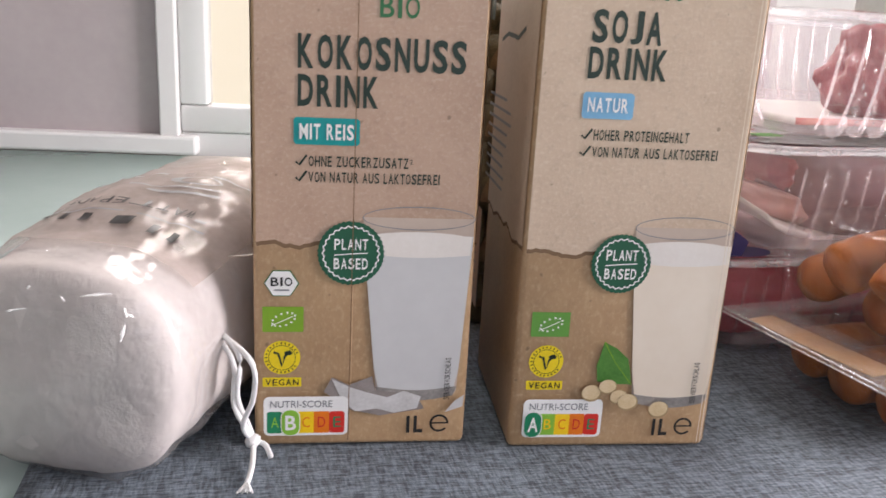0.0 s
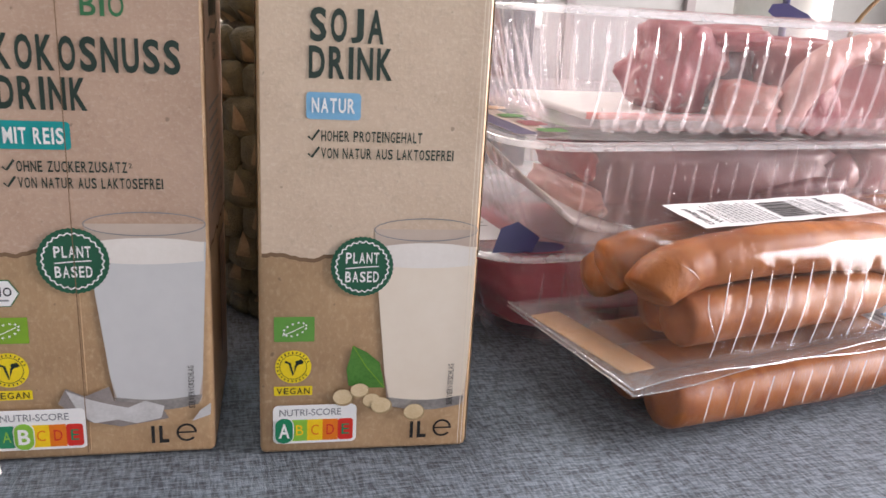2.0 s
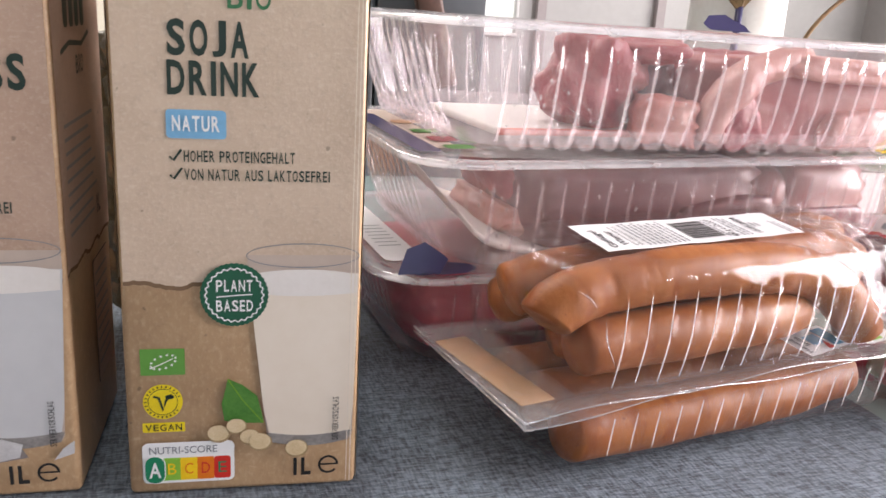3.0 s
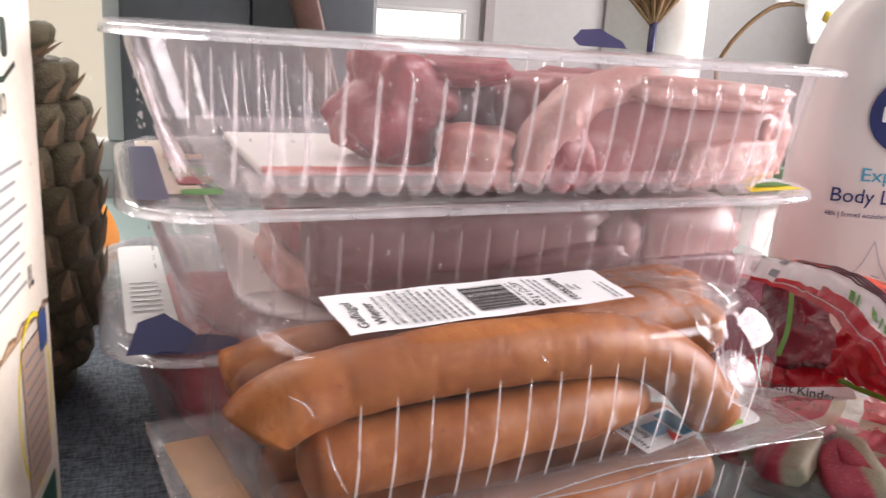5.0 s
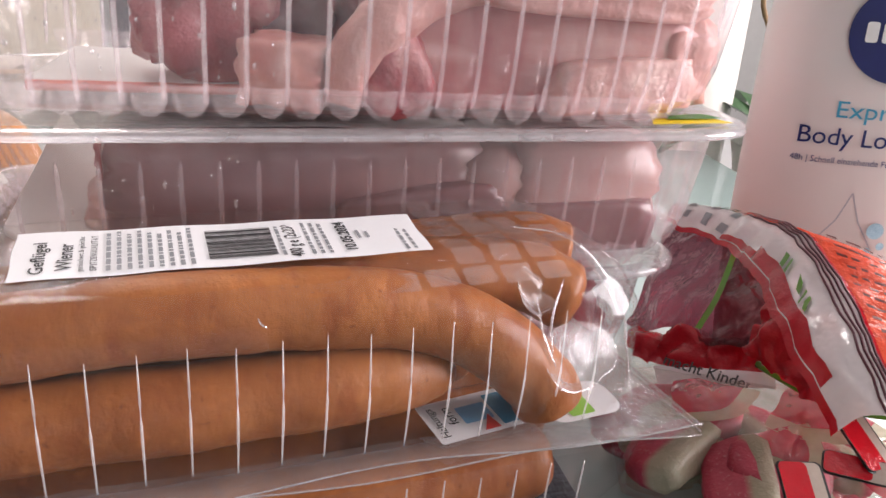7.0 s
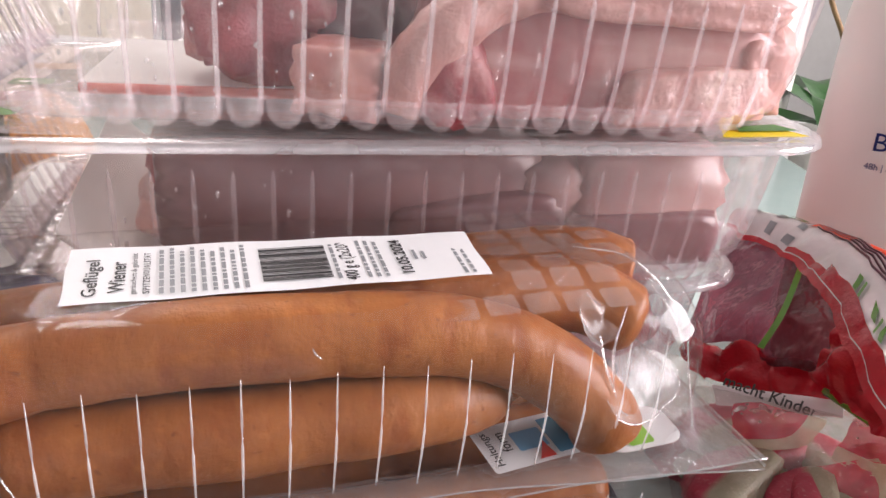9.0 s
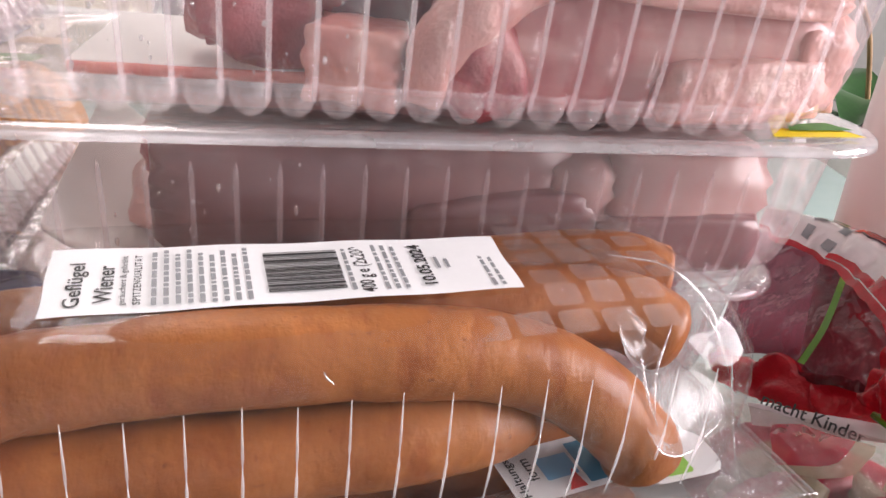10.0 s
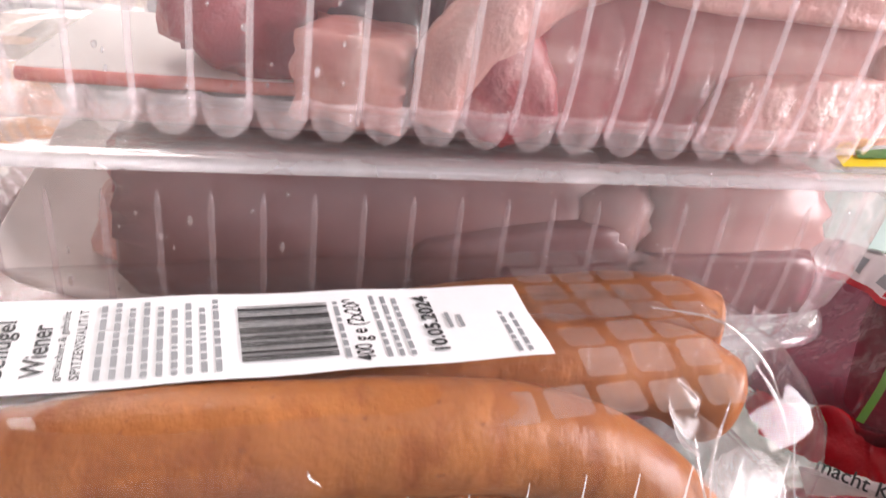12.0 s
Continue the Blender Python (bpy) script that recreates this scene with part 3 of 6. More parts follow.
    mark("badge_ring", from_grid([wavy(0.0005), wavy(0.0)]), INK_WHITE, 0, 0, 10)
    mark("word", lettering("PLANT", 0.0110, 0.0038, 0.02), INK_WHITE, px - 0.0055, pz + 0.0012, 10)
    mark("word", lettering("BASED", 0.0112, 0.0038, 0.02), INK_WHITE, px - 0.0056, pz - 0.0054, 10)
    mark("badge_line", stroke([(px - 0.0055, pz - 0.0006), (px, pz - 0.0001), (px + 0.0055, pz + 0.0002)], 0.0004), INK_WHITE, 0, 0, 10)
    # certificates
    ex = 0.0050 if soy else 0.0030
    if not soy:
        hexa = [(0.0093 + 0.0058 * math.cos(radians(60 * k)), 0.0600 + 0.0052 * math.sin(radians(60 * k))) for k in range(6)]
        mark("hexagon", flat(hexa), INK_GREEN2, 0, 0, 2)
        mark("hexagon", flat([(0.0093 + (x_ - 0.0093) * 0.93, 0.06 + (z_ - 0.06) * 0.93) for x_, z_ in hexa]), INK_WHITE, 0, 0, 3, "white hexagon seal")
        mark("word", lettering("BIO", 0.0070, 0.0030, 0.014), INK_BLACK, 0.0058, 0.0591, 4)
        mark("seal_line", flat(round_rect(0.005, 0.0006, 0.0002)), INK_GREY, 0.0068, 0.0574, 4)
    mark("leaf_seal", flat(round_rect(0.0135, 0.0090, 0.0003)), ECO2 if soy else ECO, ex, 0.0428, 2, "green rectangle with a leaf of stars")
    for k in range(12):
        a = 2 * math.pi * k / 12
        u_, v_ = 0.0040 * math.cos(a), 0.0021 * math.sin(a)
        mark("star", flat([(r_ * math.cos(math.pi * j / 5 + 0.3), r_ * math.sin(math.pi * j / 5 + 0.3)) for j in range(10) for r_ in ((0.00055 if j % 2 else 0.00025),)]), INK_WHITE, ex + 0.0070 + u_ * 0.93 - v_ * 0.36, 0.0473 + u_ * 0.36 + v_ * 0.93, 3)
    mark("leaf_vein", stroke([(-0.0042, -0.0022), (-0.001, -0.0008), (0.003, 0.0012)], 0.0003), INK_WHITE, ex + 0.007, 0.0473, 3)
    vx = ex + 0.0064
    mark("vegan_disc", flat(disc(vx, 0.0335, 0.0061)), YELLOW, 0, 0, 2, "yellow round seal")
    mark("vegan_ring", ring(vx, 0.0335, 0.0046, 0.0046, 0.0002, 40), INK_GREEN, 0, 0, 3)
    mark("vegan_leaf", stroke([(-0.0028, 0.0020), (-0.0012, 0.0014), (0.0, -0.0030), (0.0009, 0.0004), (0.0028, 0.0026)], 0.0008), INK_GREEN, vx, 0.0335, 3)
    mark("vegan_leaf", flat(disc(0.0021, 0.0017, 0.0014, 0.0008, 14)), INK_GREEN, vx, 0.0335, 3)
    for k in range(22):
        a = radians(20 + k * 14.5)
        q = Matrix.Translation((0.0053 * math.cos(a), 0.0053 * math.sin(a), 0)) @ Matrix.Rotation(a, 4, "Z")
        bm_ = flat([(-0.00035, -0.0002), (0.00035, -0.0002), (0.00035, 0.0002), (-0.00035, 0.0002)])
        bm_.transform(q)
        mark("seal_bar", bm_, INK_GREEN, vx, 0.0335, 3)
    mark("vegan_strip", flat(round_rect(0.0130, 0.0034, 0.0003)), YELLOW, ex - 0.0001, 0.0228, 2, "yellow strip")
    mark("word", lettering("VEGAN", 0.0112, 0.0023, 0.012), INK_BLACK, ex + 0.0008, 0.0233, 3)
    # nutrition score
    nx = 0.0045 if soy else 0.0032
    mark("score_panel", flat(round_rect(0.0288, 0.0148, 0.0020)), INK_WHITE, nx, 0.0046, 9, "white rounded nutrition panel")
    mark("word", lettering("NUTRI-SCORE", 0.0212, 0.0026, 0.006), INK_GREY, nx + 0.0022, 0.0153, 10)
    best = 0 if soy else 1
    for k in range(5):
        w_ = 0.0053
        mark("score_field", flat(round_rect(w_, 0.0082, 0.0010 if k in (0, 4) else 0.0001)), SCORE[k], nx + 0.0011 + k * w_, 0.0056, 10)
        if k != best:
            mark("word", lettering("ABCDE"[k], 0.0026, 0.0040, 0.0), SCORE[(k + 1) % 5] if k else SCORE[1], nx + 0.0025 + k * w_, 0.0078, 11)
    mark("score_oval", flat(round_rect(0.0066, 0.0102, 0.0030)), INK_WHITE, nx + 0.0005 + best * 0.0053, 0.0046, 11)
    mark("score_oval", flat(round_rect(0.0060, 0.0096, 0.0028)), SCORE[best], nx + 0.0008 + best * 0.0053, 0.0049, 12)
    mark("word", lettering("AB"[best], 0.0037, 0.0056, 0.02), INK_WHITE, nx + 0.0020 + best * 0.0053, 0.0069, 13)
    # content
    mark("word", lettering("1L", 0.0058, 0.0066, 0.035), INK_BLACK, 0.0525, 0.0050, 9)
    mark("estimate_sign", ring(0.0641, 0.0086, 0.0034, 0.0034, 0.0008, 30, 0, 320), INK_BLACK, 0, 0, 9)
    mark("estimate_sign", stroke([(0.0610, 0.0087), (0.0675, 0.0087)], 0.0006), INK_BLACK, 0, 0, 9)
    vert = lettering("SERVIERVORSCHLAG", 0.0158, 0.0020, 0.012)
    vert.transform(Matrix.Rotation(radians(90), 4, "Z"))
    mark("word", vert, INK_BLACK, 0.0672, 0.0178, 9)
    if soy:
        # light catching the right edge, painted as two pale lines
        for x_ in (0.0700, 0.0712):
            mark("edge_crease_highlight", flat([(x_, 0.002), (x_ + 0.0003, 0.002), (x_ + 0.0003, H - 0.002), (x_, H - 0.002)]), PAPER_SIDE_LIT, 0, 0, 9)
        leaf = [(0.0, 0.0), (-0.0008, 0.0060), (0.0004, 0.0110), (0.0012, 0.0150), (0.0060, 0.0125), (0.0105, 0.0085), (0.0118, 0.0030), (0.0125, -0.0012), (0.0060, -0.0010)]
        mark("leaf_print", flat(leaf), LEAF_PRINT, 0.0303, 0.0262, 6, "green soy leaf")
        mark("leaf_vein", stroke([(0.0012, 0.015), (0.006, 0.007), (0.0125, -0.0012)], 0.0003), ECO, 0.0303, 0.0262, 7)
        for k, (qx, qz, qr) in enumerate(((0.0285, 0.0222, 0.0040), (0.0342, 0.0247, 0.0036), (0.0385, 0.0208, 0.0036), (0.0418, 0.0190, 0.0041), (0.0535, 0.0162, 0.0041))):
            mark("bean_print", flat(disc(qx, qz - 0.0003, qr * 0.92, qr * 0.80, 22)), BEAN_SHADE, 0, 0, 12 + 2 * k, "pale yellow soy bean")
            mark("bean_light", flat(disc(qx - 0.0002, qz + 0.0001, qr * 0.84, qr * 0.70, 22)), BEAN_PRINT, 0, 0, 13 + 2 * k)
    else:
        mark("coconut_print", flat([(0.0235, 0.021), (0.0262, 0.0265), (0.0320, 0.0235), (0.0400, 0.0268), (0.0412, 0.0215), (0.0560, 0.0192), (0.0585, 0.0142), (0.0430, 0.0118), (0.0330, 0.0140)]), COCO_SHADE, 0, 0, 7, "broken coconut shell")
        mark("coconut_print", flat([(0.0262, 0.0258), (0.0300, 0.0172), (0.0345, 0.0135), (0.0420, 0.0145), (0.0480, 0.0128), (0.0560, 0.0145), (0.0572, 0.0190), (0.0510, 0.0212), (0.0455, 0.0188), (0.0390, 0.0205), (0.0330, 0.0225)]), COCO_PRINT, 0, 0, 8, "white coconut flesh")
        mark("coconut_print", flat([(0.0660, 0.0128), (0.0722, 0.0150), (0.0725, 0.0195), (0.0690, 0.0170)]), COCO_PRINT, 0, 0, 8)
        mark("crease", rounded_box(0.0004, 0.0004, 0.19, 0.0001, 1), KRAFT, 0, 0, 0)
        for ob in c.children:
            if ob.name.startswith("crease"):
                ob.matrix_basis = Matrix.Translation((0.0326, 0.0001, 0.003))
        # shadow of the overlap beside the crease, painted as a thin dark strip
        mark("crease_shadow", flat([(0.0319, 0.003), (0.0322, 0.003), (0.0328, 0.197), (0.0325, 0.197)]), TORN_AND_SHADOW, 0, 0, 14)
    # side panels: printed words, a small seal panel
    for face, off in ((left, D), (right, 0.0)):
        if soy and face is right:
            # the lower right side is paled for window light too
            mark("lower_print", flat([(0.0015, 0.0015), (D - 0.0015, 0.0015), (D - 0.0015, edge - 0.003), (0.0015, edge - 0.003)]), PAPER_SIDE_LIT, off, 0, 2, "lower side paled for window light", c, face)
            mark("green_strip", flat(round_rect(0.030, 0.014, 0.001)), BADGE, off + 0.035, 0.003, 3, "green strip", c, face)
            mark("yellow_border", ring(off + 0.049, 0.048, 0.019, 0.027, 0.0016, 40), YELLOW, 0, 0, 3, "", c, face)
            mark("blue_tag", flat(round_rect(0.009, 0.012, 0.001)), TAGBLUE, off + 0.056, 0.060, 6, "", c, face)
        for i in range(9):
            mark("side_bar", flat(round_rect(0.034 + 0.012 * rnd.random(), 0.0011, 0.0003)), INK_GREY, off + 0.008, 0.118 - 0.0042 * i, 3, "", c, face)
        mark("brand_stroke", stroke([(0.010, 0.1400), (0.022, 0.1425), (0.040, 0.1415), (0.052, 0.1450)], 0.0016), INK_GREEN, off, 0, 3, "", c, face)
        for i in range(4):
            mark("brand_bar", flat(round_rect(0.0060, 0.010, 0.002)), INK_GREEN, off + 0.016 + i * 0.008, 0.147, 3, "", c, face)
        mark("word", lettering("BIO", 0.0110, 0.0058, 0.012), INK_GREEN, off + 0.030, 0.1325, 3, "", c, face)
        mark("table_panel", flat(round_rect(0.026, 0.046, 0.001)), INK_BLACK, off + 0.036, 0.022, 3, "", c, face)
        mark("table_panel", flat(round_rect(0.0252, 0.0452, 0.001)), PAPER, off + 0.0364, 0.0224, 4, "", c, face)
        for i in range(9):
            mark("side_bar", flat(round_rect(0.021, 0.0010, 0.0003)), INK_GREY, off + 0.0385, 0.0285 + 0.0042 * i, 5, "", c, face)
        mark("word", lettering("1L", 0.0058, 0.0066, 0.035), INK_BLACK, off + 0.050, 0.082, 3, "", c, face)
    return c


carton(-0.0167, 0.3002, 2.2, "coconut drink carton, beige and brown kraft print, on the cloth", False)
carton(0.0722, 0.2997, 1.2, "soy drink carton, beige and brown kraft print, on the cloth", True)


# ---- meat trays, stacked ----
def lean_in(bm, h):
    """The short end at x = 0 slopes more than the others."""
    for v in bm.verts:
        if v.co.x < 0.07:
            v.co.x += 0.011 * (1 - v.co.z / h) * (1 - v.co.x / 0.07)


def meat_tray(m, h, label, tab=True, soft_ribs=False, picture="", plastic=None):
    """A ribbed clear tray with a sealed film lid; local origin at the front left rim corner, z = 0 at its foot."""
    W, D = 0.276, 0.172
    t = thing("meat_tray", m, label, "food tray", "stacked meat trays")
    mid = Matrix.Translation((W / 2, D / 2, 0))
    wall = ribbed_shell(W, D, [(0.0075, h - 0.001, 0), (0.0085, h - 0.004, 0.05), (0.0092, h - 0.009, 0.85), (0.0105, h * 0.62, 1), (0.0125, h * 0.35, 1), (0.0150, h * 0.17, 1)], 0.030, 0.01137, 0.0007 if soft_ribs else 0.0018)
    wall.transform(mid)
    lean_in(wall, h)
    part("tray_wall", wall, plastic or TRAY_CLEAR, t, "clear ribbed plastic")
    foot = ribbed_shell(W, D, [(0.0150, h * 0.17, 1), (0.0180, h * 0.10, 0.4), (0.0200, h * 0.05, 0.2), (0.0225, h * 0.02, 0.1), (0.026, 0.0008, 0), (0.032, 0.0006, 0)], 0.030, 0.01137, 0.0036, True)
    foot.transform(mid)
    lean_in(foot, h)
    part("scalloped_foot", foot, TRAY_FOOT, t, "milky scalloped foot")
    # the lower trays' ribs take the copy dimmed for lack of backlight
    rib_mat = soft_ribs and TRAY_RIB_SHADED or TRAY_RIB
    rim = ribbed_shell(W, D, [(0.0075, h - 0.0012, 0), (0.0060, h, 0), (0.0042, h + 0.0004, 0), (0.0020, h, 0), (0.0006, h - 0.0006, 0), (0.0, h - 0.0026, 0), (0.0008, h - 0.0030, 0), (0.0016, h - 0.0016, 0), (0.0060, h - 0.0020, 0), (0.0075, h - 0.0030, 0)], 0.030, 0.0125, 0.0)
    rim.transform(mid)
    part("rim", rim, TRAY_RIM, t, "milky bright rim")
    # raised ribs of the wall, one after another round the tray
    sides = ((0.204, 19, 0.0, Matrix.Translation((W / 2, 0, 0))), (0.204, 19, 0.0, Matrix.Translation((W / 2, D, 0)) @ pose(0, 0, 0, 0, 0, 180)), (0.100, 10, 0.0088, Matrix.Translation((0, D / 2, 0)) @ pose(0, 0, 0, 0, 0, -90)), (0.100, 10, 0.0, Matrix.Translation((W, D / 2, 0)) @ pose(0, 0, 0, 0, 0, 90)))
    for length, count, lean, base in sides:
        prof_ = [(0, 0.0092, h - 0.010), (0, 0.0104, h * 0.62), (0, 0.0123, h * 0.35), (0, 0.0148, h * 0.17), (0, 0.0168, h * 0.09)]
        prof_ = [(x, y + lean * (1 - z / h), z) for x, y, z in prof_]
        rib = mesh_of(tube(smooth_path(prof_, 12), [0.0002] + [0.0007] * 10 + [0.0005], 6), "rib")
        rib.materials.append(rib_mat)
        p_ = length / count * 0.97
        lobe = mesh_of(from_grid([[(p_ / 2 * math.sin(a), 0.0172 - 0.0052 * math.cos(a) * math.sqrt(1 - (0.95 * f) ** 2) + 0.9 * lean, 0.0098 - 0.0088 * math.cos(a) ** 0.7 * f) for a in (radians(-89 + 178 * j / 14) for j in range(15))] for f in (0, 0.2, 0.4, 0.6, 0.75, 0.88, 0.96, 1.0)]), "scallop")
        lobe.materials.append(TRAY_LOBE)
        for k in range(count + 1):
            x = (k / count - 0.5) * length
            part("rib", rib, rib_mat, t, "", base @ Matrix.Translation((x, 0.0003, 0)))
            if k < count:
                part("scallop", lobe, TRAY_LOBE, t, "", base @ Matrix.Translation(((x + 0.5 * length / count) * 0.97, 0.0, 0)))
    lid = bmesh.new()
    n = 22
    bmesh.ops.create_grid(lid, x_segments=n, y_segments=n, size=0.5)
    for v in lid.verts:
        s, q = v.co.x * 2, v.co.y * 2
        # squeeze the square to the rounded outline
        k = 1 - 0.085 * (abs(s) * abs(q)) ** 3
        x, y = s * k * (W / 2 - 0.002), q * k * (D / 2 - 0.002)
        sag = (1 - s ** 4) * (1 - q ** 4)
        v.co = Vector((W / 2 + x, D / 2 + y, h + 0.0010 - 0.0022 * sag + 0.0005 * noise.noise(Vector((x, y, h)) * 55)))
    part("lid_film", lid, LID_FILM, t, "printed clear film lid")
    if tab:
        tabm = flat([(0.0, 0.0), (0.030, 0.0), (0.034, 0.012), (0.026, 0.023), (0.012, 0.021), (0.002, 0.012)])
        bmesh.ops.subdivide_edges(tabm, edges=tabm.edges[:], cuts=3, use_grid_fill=True)
        for v in tabm.verts:
            v.co.z = 0.010 * (v.co.y / 0.023) ** 1.5
        part("pull_tab", tabm, PURPLE, t, "dark purple pull tab", pose(W - 0.040, D - 0.016, h + 0.0018))
    if picture:
        part("film_print", flat(round_rect(0.018, 0.120, 0.004)), LABEL_WHITE if picture == "white" else GLASS_PRINT, t, "printed picture on the film", pose(0.009, 0.026, h + 0.0014), False)
        if picture == "white":
            part("film_print", flat(disc(0, 0, 0.015, 0.0085, 28)), PURPLE, t, "purple oval print", pose(0.030, 0.0105, h + 0.0019), False)
            for i in range(7):
                part("print_bar", flat(round_rect(0.011, 0.0012, 0.0004)), INK_GREY, t, "", pose(0.012, 0.048 + 0.006 * i, h + 0.0018), False)
        else:
            for x_, y_, w_, d_, mt in ((0.006, 0.016, 0.010, 0.110, PURPLE), (0.020, 0.022, 0.013, 0.010, LEAF_PRINT), (0.020, 0.040, 0.012, 0.014, MEAT_PINK), (0.019, 0.064, 0.013, 0.011, LEAF_PRINT), (0.018, 0.092, 0.016, 0.012, TAN_PRINT)):
                part("film_print", flat(round_rect(w_, d_, 0.003)), mt, t, "", pose(x_, y_, h + 0.0018), False)
            part("film_print", flat([(0, 0), (0.030, 0.002), (0.026, 0.012), (0.004, 0.009)]), YELLOW, t, "yellow and green print", pose(W - 0.044, 0.006, h + 0.0014), False)
            part("film_print", flat([(0, 0), (0.022, 0.002), (0.018, 0.010), (0.004, 0.007)]), LEAF_PRINT, t, "", pose(W - 0.036, 0.012, h + 0.0018), False)
    return t


def chunk(tray, x, y, z, r, seed, material, turn=(0, 0, 0), square=0.35, rough=0.22):
    ob = part("meat_piece", blob(*r, seed, rough, 1.5, square), material, None, "", tray.matrix_basis @ pose(x, y, z, *turn))
    return ob


def meat_label(ob, words):
    return tagged(ob, words, "meat", "meat pieces")


T3 = meat_tray(pose(0.160, 0.364, 0.0006, 0, 0, 10.5), 0.0505, "clear plastic tray of dark red meat, lowest of a stack", True, True, "white")
flap = flat([(0.0, 0.0), (0.018, 0.0), (0.022, 0.006), (0.012, 0.013), (0.004, 0.010)])
bmesh.ops.subdivide_edges(flap, edges=flap.edges[:], cuts=3, use_grid_fill=True)
for v in flap.verts:
    v.co.z = 0.005 * (v.co.y / 0.013) ** 2 + 0.0012 * math.sin(v.co.x * 400)
part("pull_tab", flap, PURPLE, T3, "folded dark navy pull tab", pose(0.008, 0.006, 0.0520, 58, 0, -6))
T2 = meat_tray(pose(0.1695, 0.3486, 0.0530, 0.3, -0.4, 9.5), 0.0505, "clear ribbed tray of dark meat, middle of a stack", True, True, "picture", TRAY_MILKY)
T1 = meat_tray(pose(0.1685, 0.3365, 0.1070, 0.3, 0.5, 10.0), 0.0500, "clear ribbed tray of pink pork on top of a stack")

# top tray: pink pork pieces towards the far end and an absorbent pad
PIECES = [
    (0.102, 0.062, 0.0245, (0.0215, 0.020, 0.0205), MEAT_PINK, (6, 8, 20), 0.45, 0.30),
    (0.1225, 0.033, 0.0125, (0.0125, 0.0120, 0.0098), MEAT_CUT, (3, 2, -14), 0.82, 0.13),
    # dark filler piece: shade of the gap behind the cut cube, as colour
    (0.125, 0.060, 0.0235, (0.015, 0.014, 0.0150), MEAT_HOLLOW_SHADE, (0, 0, 0), 0.4, 0.15),
    (0.126, 0.054, 0.0410, (0.017, 0.014, 0.0048), MEAT_PINK, (8, -4, -10), 0.5, 0.18),
    (0.153, 0.024, 0.0140, (0.0110, 0.0075, 0.0135), MEAT_PINK, (0, -22, 0), 0.4, 0.12),
    (0.199, 0.0470, 0.0215, (0.054, 0.025, 0.0195), MEAT_LAYER, (0, 1, -2), 0.78, 0.07),
    (0.226, 0.0235, 0.0120, (0.026, 0.0070, 0.0088), MEAT_PALE, (0, -4, 4), 0.6, 0.10),
    (0.214, 0.0250, 0.0375, (0.038, 0.0110, 0.0058), MEAT_PALE, (0, 2, 2), 0.6, 0.12),
    (0.246, 0.040, 0.0200, (0.012, 0.020, 0.0165), MEAT_PALE, (0, 0, 12), 0.5, 0.12),
    (0.165, 0.092, 0.022, (0.034, 0.024, 0.019), MEAT_PINK, (0, 0, 30), 0.4, 0.2),
    (0.218, 0.096, 0.022, (0.036, 0.028, 0.019), MEAT_PINK, (0, 5, -20), 0.4, 0.2),
    (0.180, 0.130, 0.018, (0.046, 0.020, 0.016), MEAT_DARK, (0, 0, 10), 0.4, 0.2),
]
for i, (x, y, z, r, mt, turn, sq, ro) in enumerate(PIECES):
    meat_label(chunk(T1, x, y, z, r, i + 1, mt, turn, sq, ro), "raw pale pork strip with fat" if mt is MEAT_PALE else "raw pink pork piece in a clear tray")
# a pale strip folded down over the pieces
strip = tube(smooth_path([(0.1385, 0.0225, 0.0048), (0.1405, 0.0220, 0.0160), (0.1490, 0.0225, 0.0270), (0.1650, 0.0240, 0.0370), (0.1900, 0.0260, 0.0425)], 40), [0.0035 + 0.0048 * math.sin(math.pi * (0.12 + 0.80 * k / 39)) for k in range(40)], 18)
for v in strip.verts:
    v.co += 0.0016 * noise.noise_vector(v.co * 90) + 0.0006 * noise.noise_vector(v.co * 260)
meat_label(part("meat_piece", strip, MEAT_PALE, None, "", T1.matrix_basis.copy()), "folded pale strip of pork fat in a clear tray")
bm = rounded_box(0.150, 0.090, 0.0035, 0.0012, 2)
for v in bm.verts:
    v.co.z += 0.0012 * noise.noise(v.co * 40)
pad = tagged(part("absorbent_pad", bm, PAD, None, "white absorbent pad with a stained edge in the tray", T1.matrix_basis @ pose(0.124, 0.092, 0.0022)), "", "pad")
part("stained_edge", tube([(x, -0.0455 + 0.0006 * math.sin(x * 300), 0.0018) for x in (-0.074 + 0.0074 * k for k in range(21))], 0.0016, 8), PAD_STAIN, pad, "pink stained edge")

# condensation on the inside of the two upper trays
DROP = clear_film("water_drop", 0.08, 0.05, (0.93, 0.93, 0.93), 0.2, 0.9)
drop = mesh_of(blob(1, 1, 0.6, 4, 0.12, 1.5, 0, 2), "droplet")
drop.materials.append(DROP)
rd = random.Random(21)
for tray, count, u0, u1 in ((T1, 48, 0.030, 0.120), (T2, 30, 0.030, 0.110)):
    for i in range(count):
        u, f = u0 + (u1 - u0) * rd.random(), rd.random()
        z = 0.010 + 0.032 * f
        r = rd.choice((0.0002, 0.0003, 0.0004, 0.0006))
        part("droplet", drop, DROP, tray, "", pose(u, 0.0136 - 0.0036 * f, z, 85, 0, rd.uniform(-20, 20)) @ Matrix.Diagonal((r, r * rd.uniform(1, 2.2), r, 1)))
    for i in range(count // 2):
        v, f = 0.030 + 0.11 * rd.random(), rd.random()
        r = rd.choice((0.0003, 0.0005, 0.0007))
        part("droplet", drop, DROP, tray, "", pose(0.0136 - 0.0036 * f, v, 0.010 + 0.032 * f, 85, 0, 90) @ Matrix.Diagonal((r, r * rd.uniform(1, 2), r, 1)))

